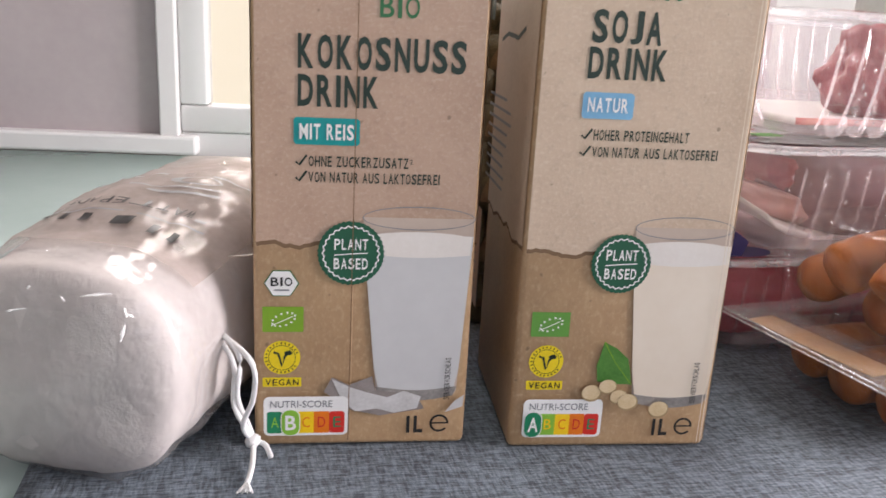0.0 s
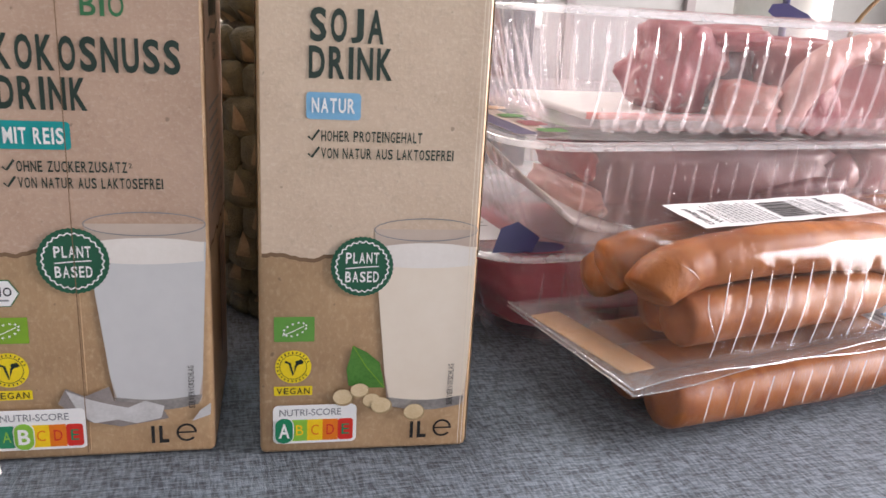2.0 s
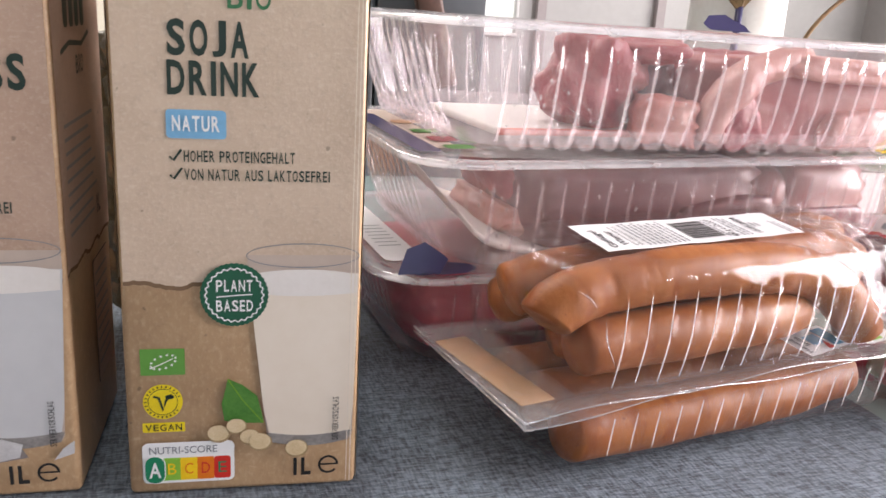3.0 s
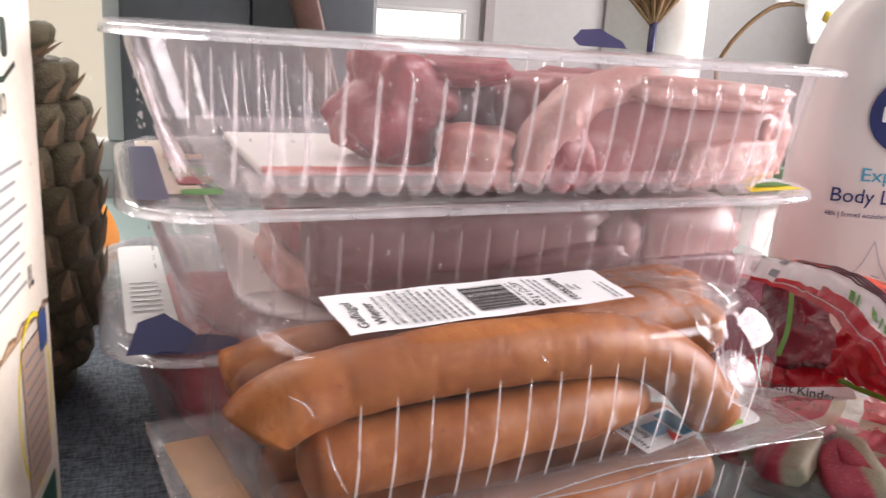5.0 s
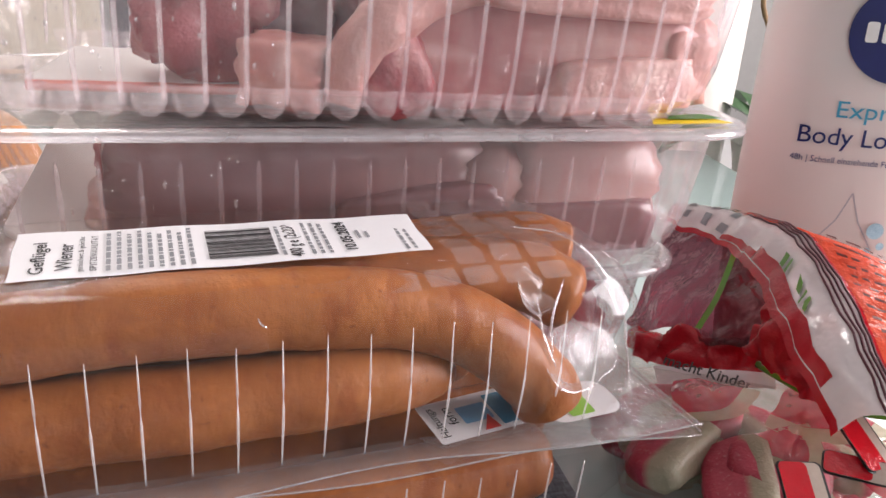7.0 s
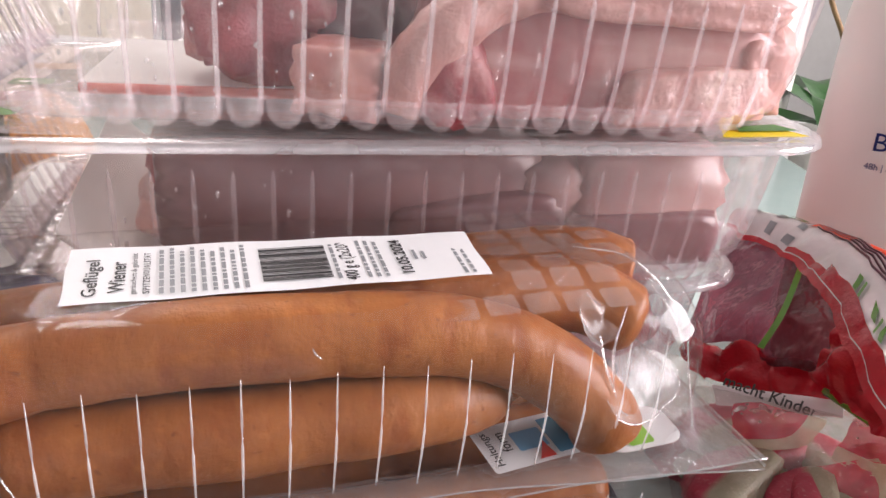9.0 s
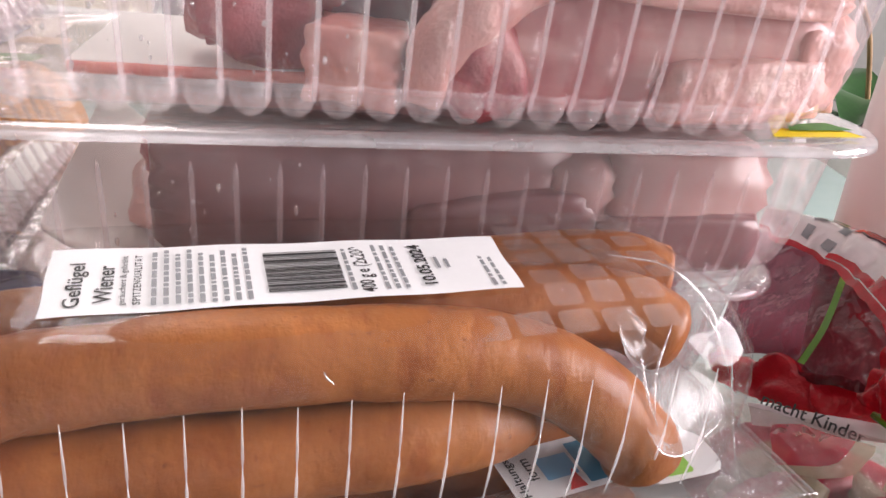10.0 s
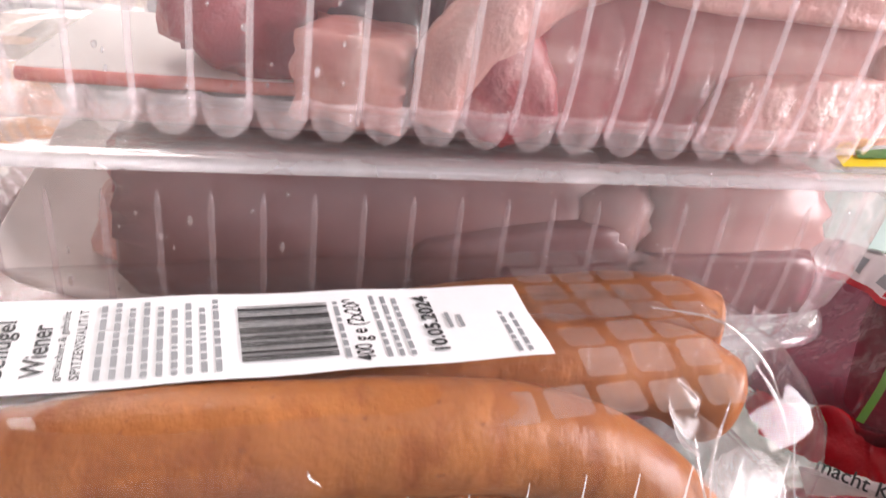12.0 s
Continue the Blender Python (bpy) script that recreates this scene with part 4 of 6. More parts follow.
# middle tray: one broad dark piece, a paler end and a white pad
for i, (x, y, z, r, mt, turn) in enumerate([
    (0.126, 0.0680, 0.0230, (0.066, 0.045, 0.0210), MEAT_SLAB, (0, 0, 1)),
    (0.164, 0.0290, 0.0160, (0.030, 0.0080, 0.0120), MEAT_SLAB, (0, -5, 2)),
    (0.220, 0.054, 0.0240, (0.030, 0.031, 0.0205), MEAT_DULL, (0, 0, 6)),
    (0.220, 0.0260, 0.0130, (0.028, 0.0062, 0.0095), MEAT_SLAB, (0, 0, 3)),
    (0.185, 0.118, 0.023, (0.060, 0.032, 0.018), MEAT_SLAB, (0, 0, 0))]):
    meat_label(chunk(T2, x, y, z, r, i + 30, mt, turn, 0.70, 0.05), "dark raw meat slab in a clear tray")
meat_label(chunk(T2, 0.1900, 0.0355, 0.0275, (0.0140, 0.0125, 0.0130), 61, MEAT_DULL, (0, -35, 0), 0.1, 0.05), "pale patch of fat on dark meat in a tray")
meat_label(chunk(T2, 0.0740, 0.0800, 0.0125, (0.0200, 0.0420, 0.0085), 63, MEAT_PALE, (0, 4, 0), 0.4, 0.12), "pale fat edge under dark meat in a tray")
meat_label(chunk(T2, 0.0720, 0.0850, 0.0290, (0.0130, 0.0380, 0.0105), 66, MEAT_PINK, (0, -6, 0), 0.5, 0.12), "pink end of a meat slab in a tray")
bm = rounded_box(0.170, 0.110, 0.003, 0.001, 2)
bmesh.ops.subdivide_edges(bm, edges=[e for e in bm.edges if e.calc_length() > 0.02], cuts=14, use_grid_fill=True)
for v in bm.verts:
    v.co.z += 0.0015 * noise.noise(v.co * 30)
    lift = max(0.0, min(1.0, (-v.co.x - 0.030) / 0.055))
    v.co.z += 0.026 * lift ** 2 * (0.75 + 0.6 * v.co.y / 0.055 * 0.5)
    v.co.x += 0.012 * lift ** 3
tagged(part("absorbent_pad", bm, PAD, None, "white absorbent pad under dark meat", T2.matrix_basis @ pose(0.110, 0.086, 0.0022)), "", "pad")

# bottom tray: deep red meat filling it
for i, (x, y, z, r, mt, turn) in enumerate([
    (0.088, 0.084, 0.022, (0.068, 0.066, 0.020), MEAT_DEEP, (0, 0, 0)),
    (0.185, 0.084, 0.022, (0.072, 0.066, 0.020), MEAT_DEEP, (0, 0, 12))]):
    meat_label(chunk(T3, x, y, z, r, i + 50, mt, turn, 0.6, 0.10), "deep red raw meat filling a clear tray")


# ---- sausage pack ----
PK = pose(0.1981, 0.2779, 0.0, 0, 0, 15.7)
pack = thing("sausage_pack", PK, "double clear plastic pack of smoked wiener sausages with a white label", "sausage pack")
PW, PD = 0.2125, 0.088
shell_mid = Matrix.Translation((0.110, 0.043, 0))
TOP = [(0.0070, 0.0335, 0), (0.0066, 0.0350, 0.3), (0.0040, 0.043, 1), (0.0030, 0.052, 1), (0.0026, 0.061, 0.3), (0.0034, 0.0680, 0), (0.0064, 0.0745, 0), (0.0105, 0.0792, 0), (0.018, 0.0808, 0), (0.030, 0.0812, 0), (0.038, 0.0812, 0)]
bm = ribbed_shell(0.194, 0.082, TOP, 0.020, 0.0100, 0.0011, True, 8)
bm.transform(Matrix.Translation((0.1068, 0.043, 0)))
for v in bm.verts:
    k = max(0.0, (v.co.z - 0.04) / 0.04)
    v.co.x -= 0.004 * k * max(0.0, (v.co.x - 0.16) / 0.04)
    v.co += 0.0006 * noise.noise_vector(v.co * 35) * (0.25 + k)
    if v.co.x > 0.165 or v.co.x < 0.045:
        v.co += 0.0010 * noise.noise_vector(v.co * 90)
part("upper_shell", bm, PACK_CLEAR, pack, "crinkled clear ribbed plastic")
BOT = [(0.0, 0.0305, 0), (0.0015, 0.029, 0.3), (0.003, 0.022, 1), (0.005, 0.012, 1), (0.008, 0.006, 0.8), (0.013, 0.0025, 0.2), (0.022, 0.0010, 0), (0.034, 0.0008, 0)]
bm = ribbed_shell(0.194, 0.084, BOT, 0.020, 0.0092, 0.0011, True, 8)
bm.transform(shell_mid)
part("lower_shell", bm, PACK_CLEAR, pack, "clear ribbed plastic")
for z0, z1 in ((0.0370, 0.0705), (0.0270, 0.0110)):
    rib = mesh_of(tube([(0, (0.0075 - 0.0032 * min(1, abs(z - z0) / 0.015)) if z0 > 0.03 else 0.0035 + 0.0040 * abs(z - z0) / 0.032, z) for z in (z0 + (z1 - z0) * k / 6 for k in range(7))], [0.0002, 0.00025, 0.0003, 0.0003, 0.00028, 0.0002, 0.0001], 6), "rib")
    rib.materials.append(PACK_RIB)
    for k in range(15):
        part("rib", rib, PACK_RIB, pack, "", pose(0.0378 + 0.0100 * k, -0.0008 if z0 > 0.03 else -0.0006, 0.0006 * math.sin(k * 2.1)))
# the flange between the two halves
def flange(name, z0, gap, label):
    rows = []
    nu, nv = 44, 18
    for j in range(nv + 1):
        row = []
        for i in range(nu + 1):
            u = -0.001 + (PW + 0.001) * i / nu
            v = PD * j / nv
            e = max(0.0, 1 - v / 0.014)
            z = z0 + 0.0013 * math.sin(u * 62 + gap * 900) * e + 0.0007 * noise.noise(Vector((u, v, gap)) * 45)
            front = 0.0035 * math.sin(math.pi * min(1, u / PW)) * e
            row.append((u, v + front, z))
        rows.append(row)
    bm = from_grid(rows)
    inner = [f for f in bm.faces if 0.026 < f.calc_center_median().x < 0.194 and 0.014 < f.calc_center_median().y < 0.076]
    bmesh.ops.delete(bm, geom=inner, context="FACES")
    return part(name, bm, PACK_FLANGE, pack, label)


flange("flange", 0.0330, 0.0, "wavy clear sealed flange")
flange("flange", 0.0312, 0.004, "wavy clear sealed flange")
EDGE = clear_film("flange_edge_plastic", 0.10, 0.1, (0.97, 0.96, 0.96), 0.25, 0.8)
for z0, gap in ((0.0330, 0.0), (0.0312, 0.004)):
    front_ = [(u_, 0.0035 * math.sin(math.pi * u_ / PW), z0 + 0.0013 * math.sin(u_ * 62 + gap * 900) + 0.0003) for u_ in (-0.001 + (PW + 0.001) * k / 40 for k in range(41))]
    part("flange_edge", tube(front_, 0.0003, 6), EDGE, pack, "bright cut edge")
    part("flange_edge", tube([(PW - 0.0002, PD * k / 12, z0 + 0.0004) for k in range(13)], 0.0004, 6), EDGE, pack)
    part("flange_edge", tube([(-0.0008, PD * k / 12, z0 + 0.0004) for k in range(13)], 0.0004, 6), EDGE, pack)
TAN = paint("tan_card", (0.56, 0.33, 0.16), 0.6)
part("card_insert", rounded_box(0.014, 0.060, 0.0006, 0.0002, 1), TAN, pack, "tan card insert", pose(0.011, 0.044, 0.0318, 0, 0, 4))
# the white label with its print
lab_rows = []
for j in range(9):
    lab_rows.append([(0.0425 + 0.0965 * i / 24 + 0.0002 * math.sin(j), 0.0232 + 0.0262 * j / 8 - 0.003 * (i / 24) * (j / 8), 0.0810 + 0.0024 * (j / 8) + 0.00015 * math.sin(i * 0.9) + 0.0010 * (i / 24)) for i in range(25)])
label = part("label", from_grid(lab_rows), LABEL_WHITE, pack, "white paper label with a barcode")


def on_label(name, bm, material, u, v, turn=90, k=1):
    s, q = (u - 0.0425) / 0.0965, (v - 0.0232) / 0.0262
    z = 0.0810 + 0.0024 * q + 0.0010 * s
    return part(name, bm, material, label, "", pose(u, v, z + 0.0003 * k, 5.2, -0.6, 0) @ pose(0, 0, 0, 0, 0, turn), False)


def label_word(words, u, v, w, h, bold=0.0, mat=INK_BLACK):
    on_label("word", lettering(words, w, h, bold), mat, u, v)


label_word("Geflügel", 0.0505, 0.0258, 0.0170, 0.0040, 0.012)
label_word("Wiener", 0.0553, 0.0268, 0.0145, 0.0034, 0.012)
label_word("geräuchert & gebrüht", 0.0580, 0.0255, 0.0195, 0.0016, 0.012)
label_word("SPITZENQUALITÄT", 0.0605, 0.0255, 0.0195, 0.0015, 0.02)
rl = random.Random(5)


def print_line(u, v, length, h):
    """A line of small unreadable print, broken into words."""
    x = 0.0
    while x < length - 0.0006:
        w = min(rl.uniform(0.0010, 0.0034), length - x)
        bar = flat(round_rect(w, h, h * 0.2))
        bar.transform(Matrix.Translation((x, 0, 0)))
        on_label("print_bar", bar, INK_GREY, u, v)
        x += w + 0.0005


for i in range(9):
    print_line(0.0634 + 0.0023 * i, 0.0250, 0.0195 + 0.0025 * rl.random(), 0.0010)
for i in range(26):
    wdt = rl.choice((0.0003, 0.0003, 0.0005, 0.0007))
    stripe = flat([(0, 0), (wdt, 0), (wdt, 0.0160), (0, 0.0160)])
    stripe.transform(Matrix.Rotation(radians(-90), 4, "Z") @ Matrix.Translation((-wdt, 0, 0)))
    on_label("barcode_bar", stripe, INK_BLACK, 0.0850, 0.0268 + 0.00064 * i + 0.0003, 0)
print_line(0.1030, 0.0262, 0.0175, 0.0009)
label_word("400 g e (2x200 g)", 0.1080, 0.0250, 0.0225, 0.0042, 0.014)
for i in range(3):
    print_line(0.1100 + 0.0021 * i, 0.0256, 0.0205 - 0.001 * i, 0.0009)
label_word("10.05.2024", 0.1205, 0.0265, 0.0175, 0.0030, 0.03)
for i in range(2):
    on_label("print_bar", flat(round_rect(0.0050 - 0.001 * i, 0.0008, 0.0002)), INK_GREY, 0.1230 + 0.0022 * i, 0.0330)
for i in range(2):
    print_line(0.1335 + 0.0020 * i, 0.0245, 0.0195, 0.0009)
# embossed squares of the upper face
EMBOSS = clear_film("embossed_plastic", 0.04, 0.12, (0.97, 0.95, 0.94), 0.05, 0.5)
square = mesh_of(flat(round_rect(0.0080, 0.0062, 0.0009), 0.0003), "embossed_square", False)
square.materials.append(EMBOSS)
for i in range(15):
    for j in range(7):
        u, v = 0.0335 + 0.0101 * i, 0.0112 + 0.0087 * j
        if u < 0.1405 and v > 0.0180 or u < 0.085 or (u > 0.168 and v < 0.02):
            continue
        drop_ = max(0.0, 0.024 - v) * 0.30
        part("embossed_square", square, EMBOSS, pack, "", pose(u, v, 0.0803 - drop_ + 0.0003 * math.sin(i * 2 + j), (22 if v < 0.02 else 2) + 3 * math.sin(i * 1.7), 3 * math.sin(j * 2 + i), 2))
# crumpled film at the ends of the pack
CRINKLE = clear_film("crinkled_film", 0.08, 0.30, (0.98, 0.98, 0.98), 0.03, 0.85, (90, 0.3, 0.003))
FOLD_EDGE = clear_film("film_fold_plastic", 0.16, 0.06, (0.97, 0.97, 0.97), 0.30, 0.9)


def dish(name, centre, normal, ru, rv, depth, seed, crumple, label, turn=0):
    """A pressed-in pocket of the film, facing its normal."""
    m_ = Vector(normal).to_track_quat("Z", "Y").to_matrix().to_4x4() @ Matrix.Rotation(radians(turn), 4, "Z")
    rows = []
    for j in range(9):
        f = j / 8
        row = []
        for i in range(36):
            a = 2 * math.pi * i / 36
            w = 1 + 0.10 * math.sin(2 * a + seed) + 0.06 * math.sin(3 * a + seed * 2)
            p = Vector((ru * f * w * math.cos(a), rv * f * w * math.sin(a), -depth * (1 - f * f)))
            row.append(p + crumple * noise.noise_vector(p * 240 + Vector((seed, 0, 0))))
        rows.append(row)
    bm = from_grid(rows, True)
    bm.transform(Matrix.Translation(centre) @ m_)
    rim_ = [Matrix.Translation(centre) @ m_ @ Vector(p) for p in rows[-1]]
    part(name, bm, CRINKLE, pack, label)
    return rim_


rim_ = dish("film_pocket", (0.1785, 0.0120, 0.0535), (0.36, -0.70, 0.60), 0.0140, 0.0098, 0.0026, 1, 0.0007, "shiny pressed-in film", -8)
part("film_fold", tube(rim_[20:36] + rim_[:3], [0.00005 + 0.0002 * math.sin(math.pi * k / 18) for k in range(19)], 6), FOLD_EDGE, pack, "bright fold of the film")
dish("film_pocket", (0.1640, 0.0150, 0.0715), (0.20, -0.70, 0.70), 0.0050, 0.0066, 0.0010, 5, 0.0024, "crumpled film")
for keys in ([(0.1645, 0.0130, 0.0690), (0.1650, 0.0090, 0.0620), (0.1680, 0.0065, 0.0540)],
             [(0.1730, 0.0160, 0.0740), (0.1680, 0.0110, 0.0650), (0.1670, 0.0070, 0.0570)],
             [(0.1680, 0.0400, 0.0812), (0.1830, 0.0360, 0.0790), (0.1940, 0.0320, 0.0700), (0.1990, 0.0290, 0.0600)],
             [(0.1990, 0.0250, 0.0600), (0.1985, 0.0200, 0.0480), (0.1970, 0.0120, 0.0360)],
             [(0.1900, 0.0330, 0.0720), (0.1950, 0.0270, 0.0640), (0.1975, 0.0230, 0.0560)]):
    part("film_fold", tube(smooth_path(keys, 16), [0.00012 + 0.0002 * math.sin(math.pi * k / 15) for k in range(16)], 6), FOLD_EDGE, pack)
# folds where the film is pulled over the near ends
for keys in ([(0.0290, 0.0030, 0.0640), (0.0310, 0.0035, 0.0560), (0.0350, 0.0030, 0.0470)],
             [(0.0215, 0.0100, 0.0730), (0.0255, 0.0085, 0.0705), (0.0270, 0.0060, 0.0680)],
             [(0.0930, 0.0070, 0.0750), (0.0935, 0.0064, 0.0738), (0.0950, 0.0060, 0.0726)]):
    part("film_fold", tube(smooth_path(keys, 16), [0.00006 + 0.0002 * math.sin(math.pi * k / 15) for k in range(16)], 6), FOLD_EDGE, pack)
# small printed tags on the flange sheet
tag = part("info_tag", flat(round_rect(0.030, 0.0165, 0.001)), LABEL_WHITE, pack, "small white info tag", pose(0.139, 0.0085, 0.0342, 8, 0, 10))
part("word", lettering("Haltungs", 0.0120, 0.0030, 0.012), INK_BLACK, tag, "", pose(0.0045, 0.0020, 0.0003, 0, 0, 90), False)
part("word", lettering("form", 0.0070, 0.0030, 0.012), INK_BLACK, tag, "", pose(0.0085, 0.0060, 0.0003, 0, 0, 90), False)
part("tag_field", flat(round_rect(0.0090, 0.0070, 0.0004)), SKYBLUE, tag, "", pose(0.0100, 0.0050, 0.0003), False)
part("tag_field", flat(round_rect(0.0080, 0.0130, 0.0004)), paint("tag_blue", (0.05, 0.25, 0.42), 0.4), tag, "", pose(0.0200, 0.0015, 0.0003), False)
part("tag_field", flat([(0, 0), (0.005, 0), (0.004, 0.006)]), SCORE[4], tag, "", pose(0.0135, 0.0008, 0.0005), False)
tag2 = part("info_tag", flat(round_rect(0.024, 0.0150, 0.005)), LABEL_WHITE, pack, "white rounded score tag", pose(0.171, 0.0085, 0.0350, 8, 0, 6))
part("word", lettering("NUTRI", 0.0090, 0.0028, 0.010), INK_GREY, tag2, "", pose(0.0050, 0.0025, 0.0003, 0, 0, 90), False)
part("tag_field", flat(round_rect(0.0080, 0.0110, 0.001)), SCORE[1], tag2, "", pose(0.0065, 0.0015, 0.0003), False)


def sausage(keys, r, seed, n=64, thin=0.0, dent=0.0, creases=()):
    """One sausage along its keys; thin tapers its far end, dent presses its near tip in."""
    line = smooth_path(keys, n)
    rad = []
    for i in range(n):
        s = i / (n - 1)
        e = min(s / 0.032, (1 - s) / (0.05 + 0.25 * thin))
        k = math.sqrt(max(0.0, 1 - (1 - min(1, e)) ** 2))
        k *= 1 - thin * max(0.0, (s - 0.55) / 0.45) ** 2
        for at_ in creases:
            k *= 1 - 0.035 * math.exp(-((s - at_) / 0.012) ** 2)
        rad.append(max(0.0006, r * k * (1 + 0.035 * noise.noise(Vector((s * 5, seed, 0))))))
    line = [p + 0.0006 * noise.noise_vector(Vector((i * 0.14, seed, 1))) for i, p in enumerate(line)]
    bm = tube(line, rad, 28)
    for v in bm.verts:
        v.co += 0.00022 * noise.noise_vector(v.co * 300 + Vector((seed, 0, 0)))
        if dent:
            d = (v.co - line[3]).length
            v.co += dent * math.exp(-(d / 0.006) ** 2) * noise.noise_vector(v.co * 160 + Vector((0, seed, 0)))
    ob = part("sausage", bm, SAUSAGE, None, "", PK.copy())
    return tagged(ob, "smoked orange-brown wiener sausage in a clear pack", "sausage", "sausages in the pack")


sausage([(0.0150, 0.0190, 0.0590), (0.0215, 0.0195, 0.0650), (0.036, 0.0200, 0.0690), (0.065, 0.0195, 0.0714), (0.105, 0.0190, 0.0714), (0.134, 0.0180, 0.0675), (0.1545, 0.0160, 0.0580), (0.1675, 0.0145, 0.0460), (0.1720, 0.0140, 0.0375)], 0.0099, 1, 96, 0.0, 0.004, (0.26, 0.33, 0.48))
sausage([(0.0265, 0.0180, 0.0480), (0.060, 0.0172, 0.0492), (0.100, 0.0172, 0.0498), (0.128, 0.0185, 0.0500), (0.146, 0.0205, 0.0495)], 0.0104, 2, 64, 0.45)
sausage([(0.0150, 0.0450, 0.0610), (0.030, 0.0430, 0.0660), (0.060, 0.0410, 0.0690), (0.120, 0.0420, 0.0690), (0.168, 0.0400, 0.0670), (0.1890, 0.0320, 0.0590)], 0.0102, 3, 64, 0.0, 0.004)
sausage([(0.0200, 0.0640, 0.0500), (0.080, 0.0640, 0.0600), (0.140, 0.0630, 0.0660), (0.176, 0.0570, 0.0700), (0.1950, 0.0510, 0.0670)], 0.0100, 4)
sausage([(0.034, 0.0400, 0.0450), (0.090, 0.0385, 0.0440), (0.160, 0.0430, 0.0450)], 0.0102, 5)
sausage([(0.0240, 0.0180, 0.0165), (0.080, 0.0165, 0.0160), (0.130, 0.0170, 0.0165), (0.1760, 0.0200, 0.0180)], 0.0112, 6)
sausage([(0.0260, 0.0430, 0.0165), (0.100, 0.0410, 0.0160), (0.1860, 0.0440, 0.0180)], 0.0112, 7)
sausage([(0.0300, 0.0670, 0.0165), (0.100, 0.0660, 0.0160), (0.1800, 0.0660, 0.0170)], 0.0110, 8)


# ---- lotion bottle ----
def lotion_bottle(m):
    b = thing("lotion_bottle", m, "white and pale pink body lotion bottle with a blue oval mark", "bottle")
    n = Nodes("pale_pink_bottle_plastic")
    sep = n.add("ShaderNodeSeparateXYZ")
    n.link(n.co, sep.inputs[0])
    grad = n.add("ShaderNodeMapRange")
    grad.inputs["From Max"].default_value = 0.17
    n.link(sep.outputs["Z"], grad.inputs[0])
    col = n.ramp(grad.outputs[0], (0.15, (0.78, 0.50, 0.46)), (0.75, (0.80, 0.74, 0.71)))
    plastic = n.finish(col, 0.32, None, Subsurface_Weight=0.1, Subsurface_Radius=(0.01, 0.006, 0.005), Subsurface_Scale=0.4)
    rows = []
    for z, w, d in ((0, 0.031, 0.017), (0.002, 0.0345, 0.0195), (0.03, 0.0365, 0.0210), (0.09, 0.0360, 0.0210), (0.14, 0.0345, 0.0200), (0.165, 0.0310, 0.0190), (0.18, 0.0255, 0.0175), (0.19, 0.0180, 0.0150), (0.194, 0.0130, 0.0130)):
        rows.append([(w * math.copysign(abs(math.cos(a)) ** 0.75, math.cos(a)), d * math.copysign(abs(math.sin(a)) ** 0.9, math.sin(a)), z) for a in (2 * math.pi * k / 56 for k in range(56))])
    part("body", from_grid(rows, True, True), plastic, b, "pale pink plastic body")
    cap = bmesh.new()
    bmesh.ops.create_cone(cap, cap_ends=True, segments=36, radius1=0.0155, radius2=0.0145, depth=0.026, matrix=Matrix.Translation((0, 0, 0.2075)))
    bmesh.ops.bevel(cap, geom=list(cap.edges), offset=0.001, segments=2, affect="EDGES")
    part("cap", cap, FRAME_WHITE, b, "white screw cap")

    def curve_on(me_or_bm, x, z, k=1):
        me = me_or_bm if isinstance(me_or_bm, bpy.types.Mesh) else mesh_of(me_or_bm, "print", False)
        for v in me.vertices:
            px, pz = v.co.x + x, v.co.y + z
            w = 0.0365 if pz < 0.09 else 0.0360 - 0.0015 * (pz - 0.09) / 0.05 if pz < 0.14 else 0.0345 - 0.0035 * (pz - 0.14) / 0.025
            c_ = min(0.98, abs(px) / w) ** (1 / 0.75)
            y = -0.0212 * math.sqrt(max(0, 1 - c_ ** 2)) ** 0.9 - 0.0003 * k
            v.co = Vector((px, y, pz))
        return me

    NAVY = paint("navy_ink", (0.008, 0.012, 0.12), 0.35)
    AQUA = paint("aqua_ink", (0.05, 0.33, 0.50), 0.4)
    bm = flat(disc(0, 0, 0.0190, 0.0178, 48))
    bmesh.ops.triangulate(bm, faces=bm.faces)
    bmesh.ops.subdivide_edges(bm, edges=bm.edges[:], cuts=3, use_grid_fill=True)
    oval = part("brand_oval", curve_on(bm, 0.009, 0.1370), NAVY, b, "navy blue oval mark")
    for i in range(5):
        part("brand_bar", curve_on(flat(round_rect(0.0042, 0.0072, 0.001)), -0.0045 + i * 0.0056, 0.1335, 2.5), INK_WHITE, oval)
    part("word", curve_on(lettering("Express", 0.0305, 0.0080, 0.002), -0.0085, 0.1040), AQUA, b)
    part("word", curve_on(lettering("Body Lotion", 0.0460, 0.0086, 0.002), -0.0200, 0.0935), NAVY, b)
    part("word", curve_on(lettering("48h | Schnell einziehende Feuchtigkeit", 0.0470, 0.0030, 0.0), -0.0215, 0.0880), NAVY, b)
    part("print_frame", curve_on(ring(0.0, 0.0, 0.013, 0.0090, 0.0006, 4, 45, 405), 0.0170, 0.1700, 2), paint("magenta_ink", (0.60, 0.02, 0.16), 0.4), b)
    part("print_bar", curve_on(flat(round_rect(0.014, 0.0030, 0.0005)), 0.0095, 0.1715, 2), NAVY, b)
    part("print_bar", curve_on(flat(round_rect(0.013, 0.0018, 0.0005)), 0.0095, 0.1680, 2), NAVY, b)
    drop_line = paint("drop_ink", (0.50, 0.38, 0.40), 0.4)
